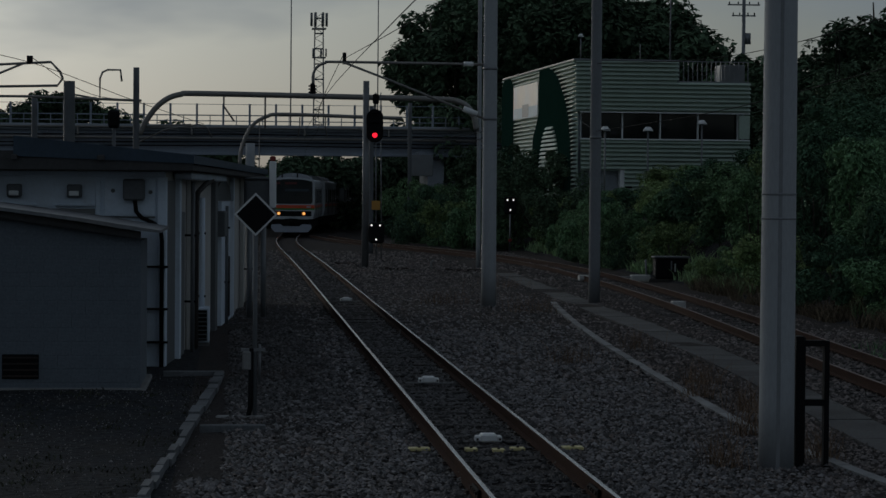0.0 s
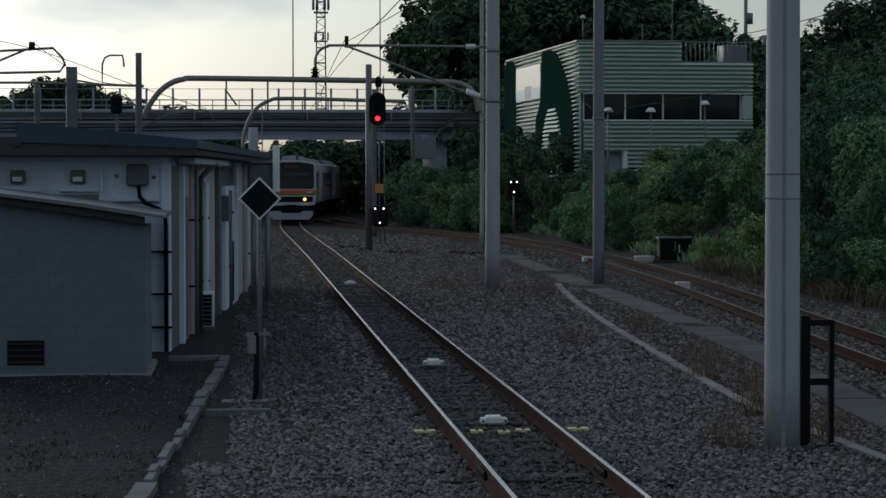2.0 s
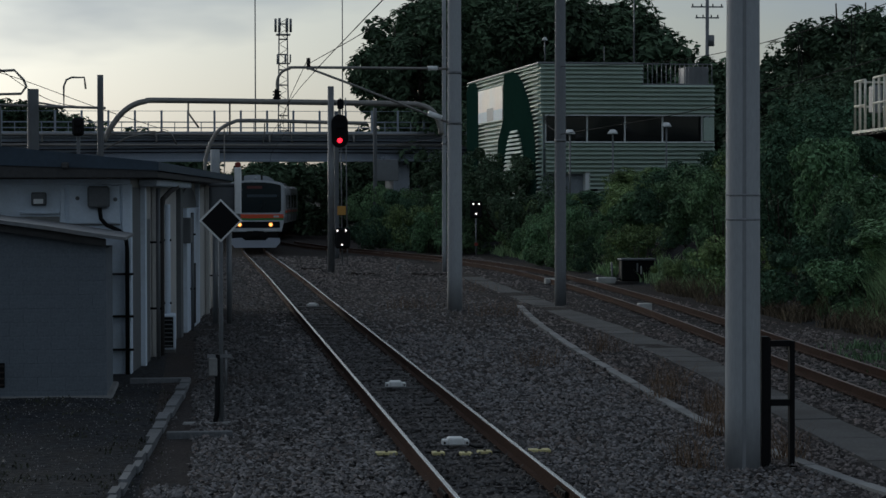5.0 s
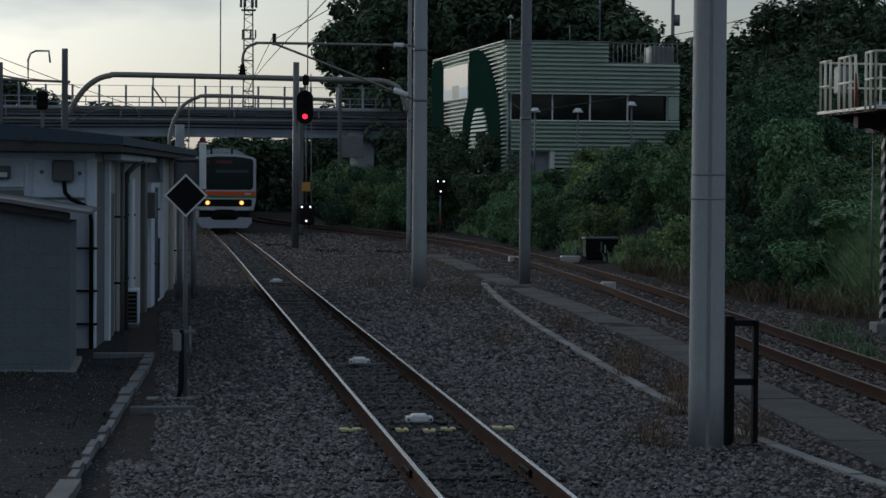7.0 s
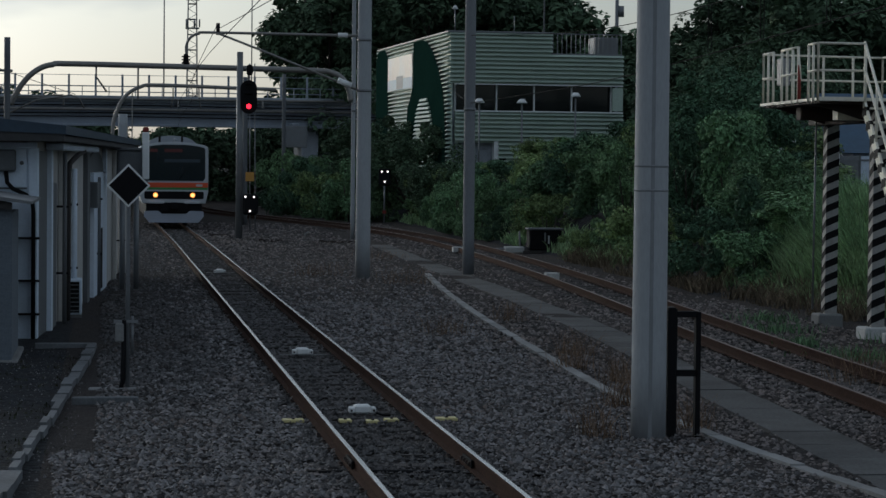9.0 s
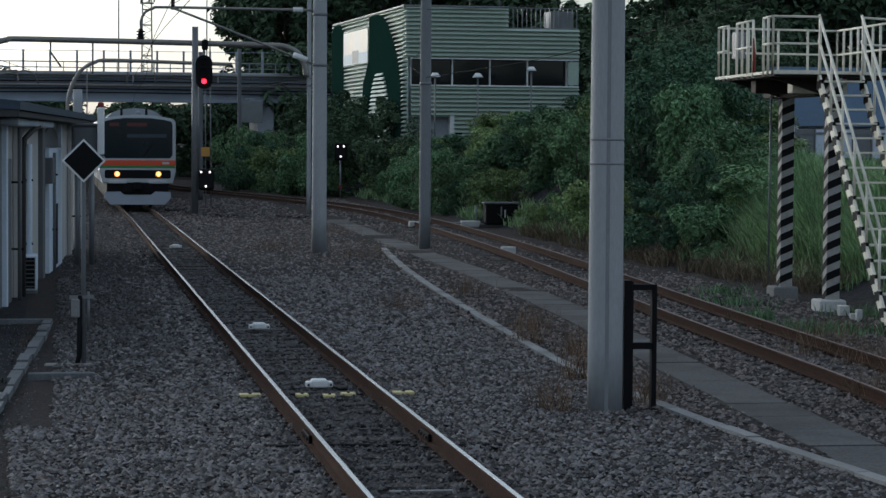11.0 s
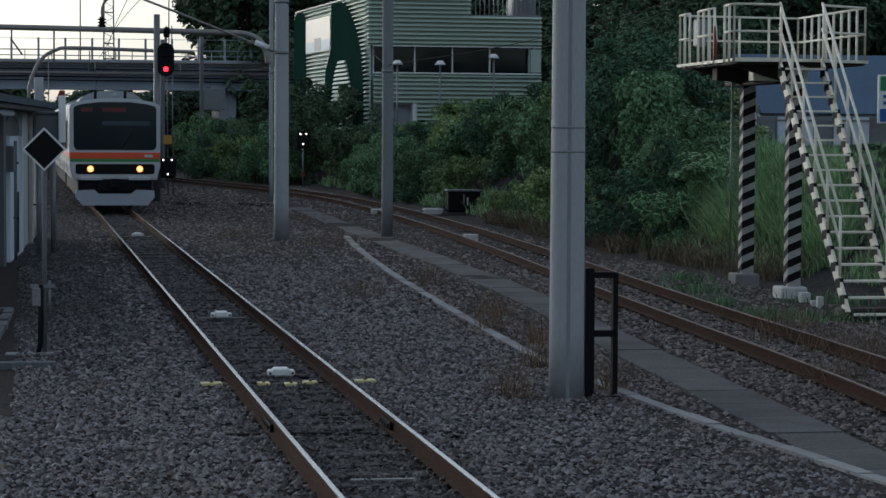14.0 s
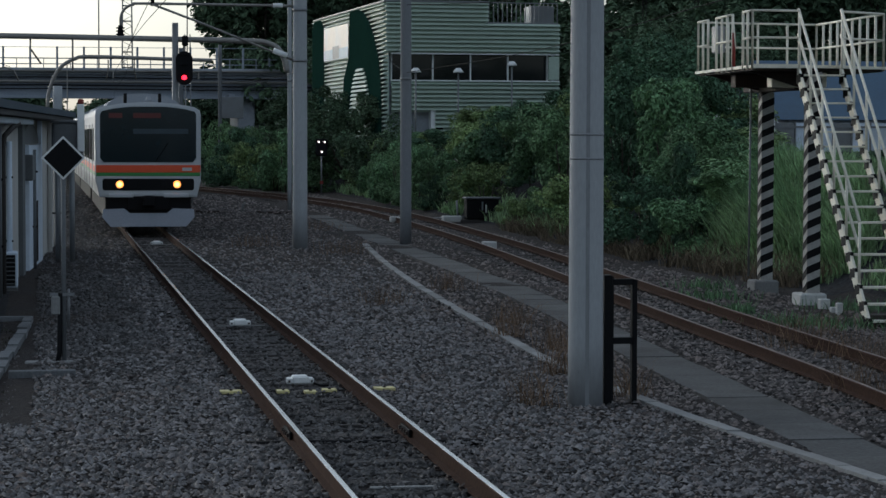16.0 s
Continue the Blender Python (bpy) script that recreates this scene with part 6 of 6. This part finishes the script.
for i in range(66):
    row = i // 22
    y = 186 + row * 20 + rs.uniform(-6, 6)
    x = 12.0 + (i % 22) * 2.45 + row * 2.2 + rs.uniform(-0.9, 0.9)
    if row == 0 and x > 38:
        continue
    z = gz(x, y) - 0.4
    reach = (y / 195.0)
    top = float(np.interp((x + 2.9) / reach, [11.0, 12.5, 14.0, 16.5, 20.0, 33.0, 37.5, 41.0, 52.0, 66.0], [8.0, 11.5, 14.5, 17.0, 20.0, 20.0, 15.0, 12.5, 11.5, 11.0])) * reach + rs.uniform(-1.8, 0.8)
    s = rs.uniform(0.8, 1.2) * (0.75 if x < 13 else 0.7 if x / reach > 34 else 1.0)
    hgt = max(1.0, (top - z - 8.6 * s) / 0.55)
    tree(x, y, z, hgt, s, FAR_TREE, rs.randrange(3), rs.uniform(0, 6), "dark broadleaf tree in the wood behind the building", "trees of the wood")
for i in range(16):
    a = radians(12.6 + i * 0.66)
    y = (118 if i > 5 else 160) + rs.uniform(-6, 9)
    x = -2.88 + y * math.tan(a)
    top = 2.72 + y * math.tan(radians(float(np.interp(math.degrees(a), [12.6, 13.9, 14.7, 15.4, 23.0], [3.3, 3.4, 4.3, 4.8, 5.0])) + rs.uniform(-0.3, 0.25)))
    s = rs.uniform(0.6, 0.8)
    tree(x, y, gz(x, y) - 0.3, max(0.8, (top - gz(x, y) - 8.8 * s) / 0.55), s, FAR_TREE, rs.randrange(3), rs.uniform(0, 6), "tall dark tree on the hill behind the yard", "trees of the wood")
for x, y, k in ((14.5, 172, 0), (18.5, 160, 1), (23, 158, 2), (28, 150, 0), (33, 150, 1), (31, 136, 2),  (38, 145, 0), (36, 128, 2), (33.5, 124, 0), (44, 140, 1), (41, 120, 2), (47, 128, 0), (52, 138, 2)):
    tree(x, y, gz(x, y) - 0.4, rs.uniform(0.8, 1.6), rs.uniform(0.62, 0.85), FAR_TREE, k, rs.uniform(0, 6), "dark broadleaf tree in the wood behind the building", "trees of the wood")
for i in range(12):
    x = -48 + i * 2.9 + rs.uniform(-1, 1)
    y = 262 + rs.uniform(-10, 16)
    tree(x, y, gz(x, y) - 0.4, 4.5, rs.uniform(0.8, 1.1), FAR_TREE, rs.randrange(3), rs.uniform(0, 6), "dark tree on a low hill beyond the bridge", "trees beyond the bridge")
for i in range(22):
    x = -24 + i * 2.0
    tree(x, 192 + rs.uniform(-6, 10), gz(x, 196) - 0.4, 0.4, rs.uniform(0.68, 0.82) * (0.6 if -4 < x < 0 else 1.0), FAR_TREE, rs.randrange(3), rs.uniform(0, 6), "low dark tree seen under the bridge", "trees under the bridge")

for i in range(17):
    x = -33 + i * 1.75
    tree(x, 208 + rs.uniform(-4, 6), gz(x, 208) - 0.4, 1.2, rs.uniform(0.86, 1.0), FAR_TREE, rs.randrange(3), rs.uniform(0, 6), "low dark tree seen under the bridge", "trees under the bridge")

rg = np.random.default_rng(5)


def grass_points(n, x_off, y0, y1, slope=9.0):
    out = []
    while len(out) < n:
        y = float(rg.uniform(y0, y1))
        x = bank_foot(y) + float(rg.uniform(*x_off))
        if x > slope * y - 2.9:
            continue
        if noise.noise((x * 0.9, y * 0.5, 7.0)) + 0.28 < float(rg.uniform(0, 0.7)):
            continue
        out.append((x, y, gz(x, y) - 0.02))
    return np.array(out)


tagged(new("bank_grass", blades("bank_grass", grass_points(26000, (1.1, 3.6), 33, 57, 0.36), 0.75, 0.016, M_GRASS, 6)), "tall green grass growing on the bank", "grass", kind="stuff")
tagged(new("bank_grass", blades("bank_grass", grass_points(26000, (0.5, 7.5), 33, 56), 0.34, 0.016, M_GRASS, 16)), "short green grass on the bank beside the stair platform", "grass", kind="stuff")
tagged(new("bank_grass", blades("bank_grass", grass_points(5000, (0.3, 1.6), 64, 118), 0.4, 0.02, M_GRASS, 7)), "green grass along the foot of the bank", "grass", kind="stuff")

tagged(new("dry_bank_grass", blades("dry_bank_grass", grass_points(7000, (-0.2, 1.5), 44, 74), 0.42, 0.011, M_DRYGRASS, 12, 0.6)), "dry brown grass along the foot of the bank", "grass", kind="stuff")
tagged(new("bank_reeds", blades("bank_reeds", grass_points(5000, (1.6, 3.6), 44, 58, 0.33), 0.95, 0.018, M_LEAFLIGHT, 13, 0.3)), "tall pale green reeds on the bank", "grass", kind="stuff")


def tuft(name, spots, n, h, w, material, label):
    pts = []
    for x, y, r in spots:
        a = rg.normal(scale=r, size=(n, 2))
        pts += [(x + u, y + v, -0.2) for u, v in a]
    tagged(new(name, blades(name, np.array(pts), h, w, material, 9, 0.5)), label, "grass", kind="stuff")


tuft("dry_grass", [(2.35, 25.0, 0.13), (3.55, 25.6, 0.12), (4.0, 31.5, 0.16), (4.3, 36, 0.16), (2.9, 40.5, 0.25), (7.6, 29.6, 0.25), (7.8, 28.6, 0.2), (6.3, 25.8, 0.2), (4.7, 44, 0.2), (5.5, 73, 0.5), (4.4, 58, 0.3), (2.6, 62, 0.35), (3.3, 28.2, 0.12), (3.75, 33.5, 0.14), (7.3, 31.2, 0.3), (8.2, 33.5, 0.3)], 110, 0.46, 0.004, M_DRYWEED, "dry brown weeds growing in the ballast")
low = np.array([(u, v, gz(u, v) - 0.01) for u, v in zip(rg.uniform(-8.5, -3.3, 9000), rg.uniform(19, 37, 9000)) if noise.noise((u * 1.7, v * 1.1, 2.0)) > 0.12])
tagged(new("low_weeds", blades("low_weeds", low, 0.05, 0.010, M_LOWWEED, 15, 0.7)), "low dark weeds on the soil by the shed", "weeds", kind="stuff")
tuft("green_weeds", [(8.3, 37.5, 0.2), (8.9, 41, 0.3), (9.6, 44, 0.3), (10.6, 38, 0.4), (8.4, 35.2, 0.35), (9.2, 34.6, 0.4)], 160, 0.22, 0.012, M_LEAF, "small green weeds by the siding")


# ---- what moves: the train ----
def motions():
    def at(y):
        turn = math.degrees(math.atan2(main_x(y + 12) - main_x(y), 12.0))
        return pose(main_x(y) + 0.03, y, 0, 0, 0, -turn)
    rows = [(0.0, 151.5), (1.5, 143.0), (3.5, 131.0), (5.5, 120.3), (7.0, 112.4), (9.0, 103.4), (11.3, 91.8), (12.5, 85.8), (14.5, 75.6), (16.0, 67.2)]
    walk(lead_car, [(t, at(y)) for t, y in rows])
    walk(second_car, [(t, at(y + 20.0)) for t, y in rows])
    walk(third_car, [(t, at(y + 40.0)) for t, y in rows])


motions()
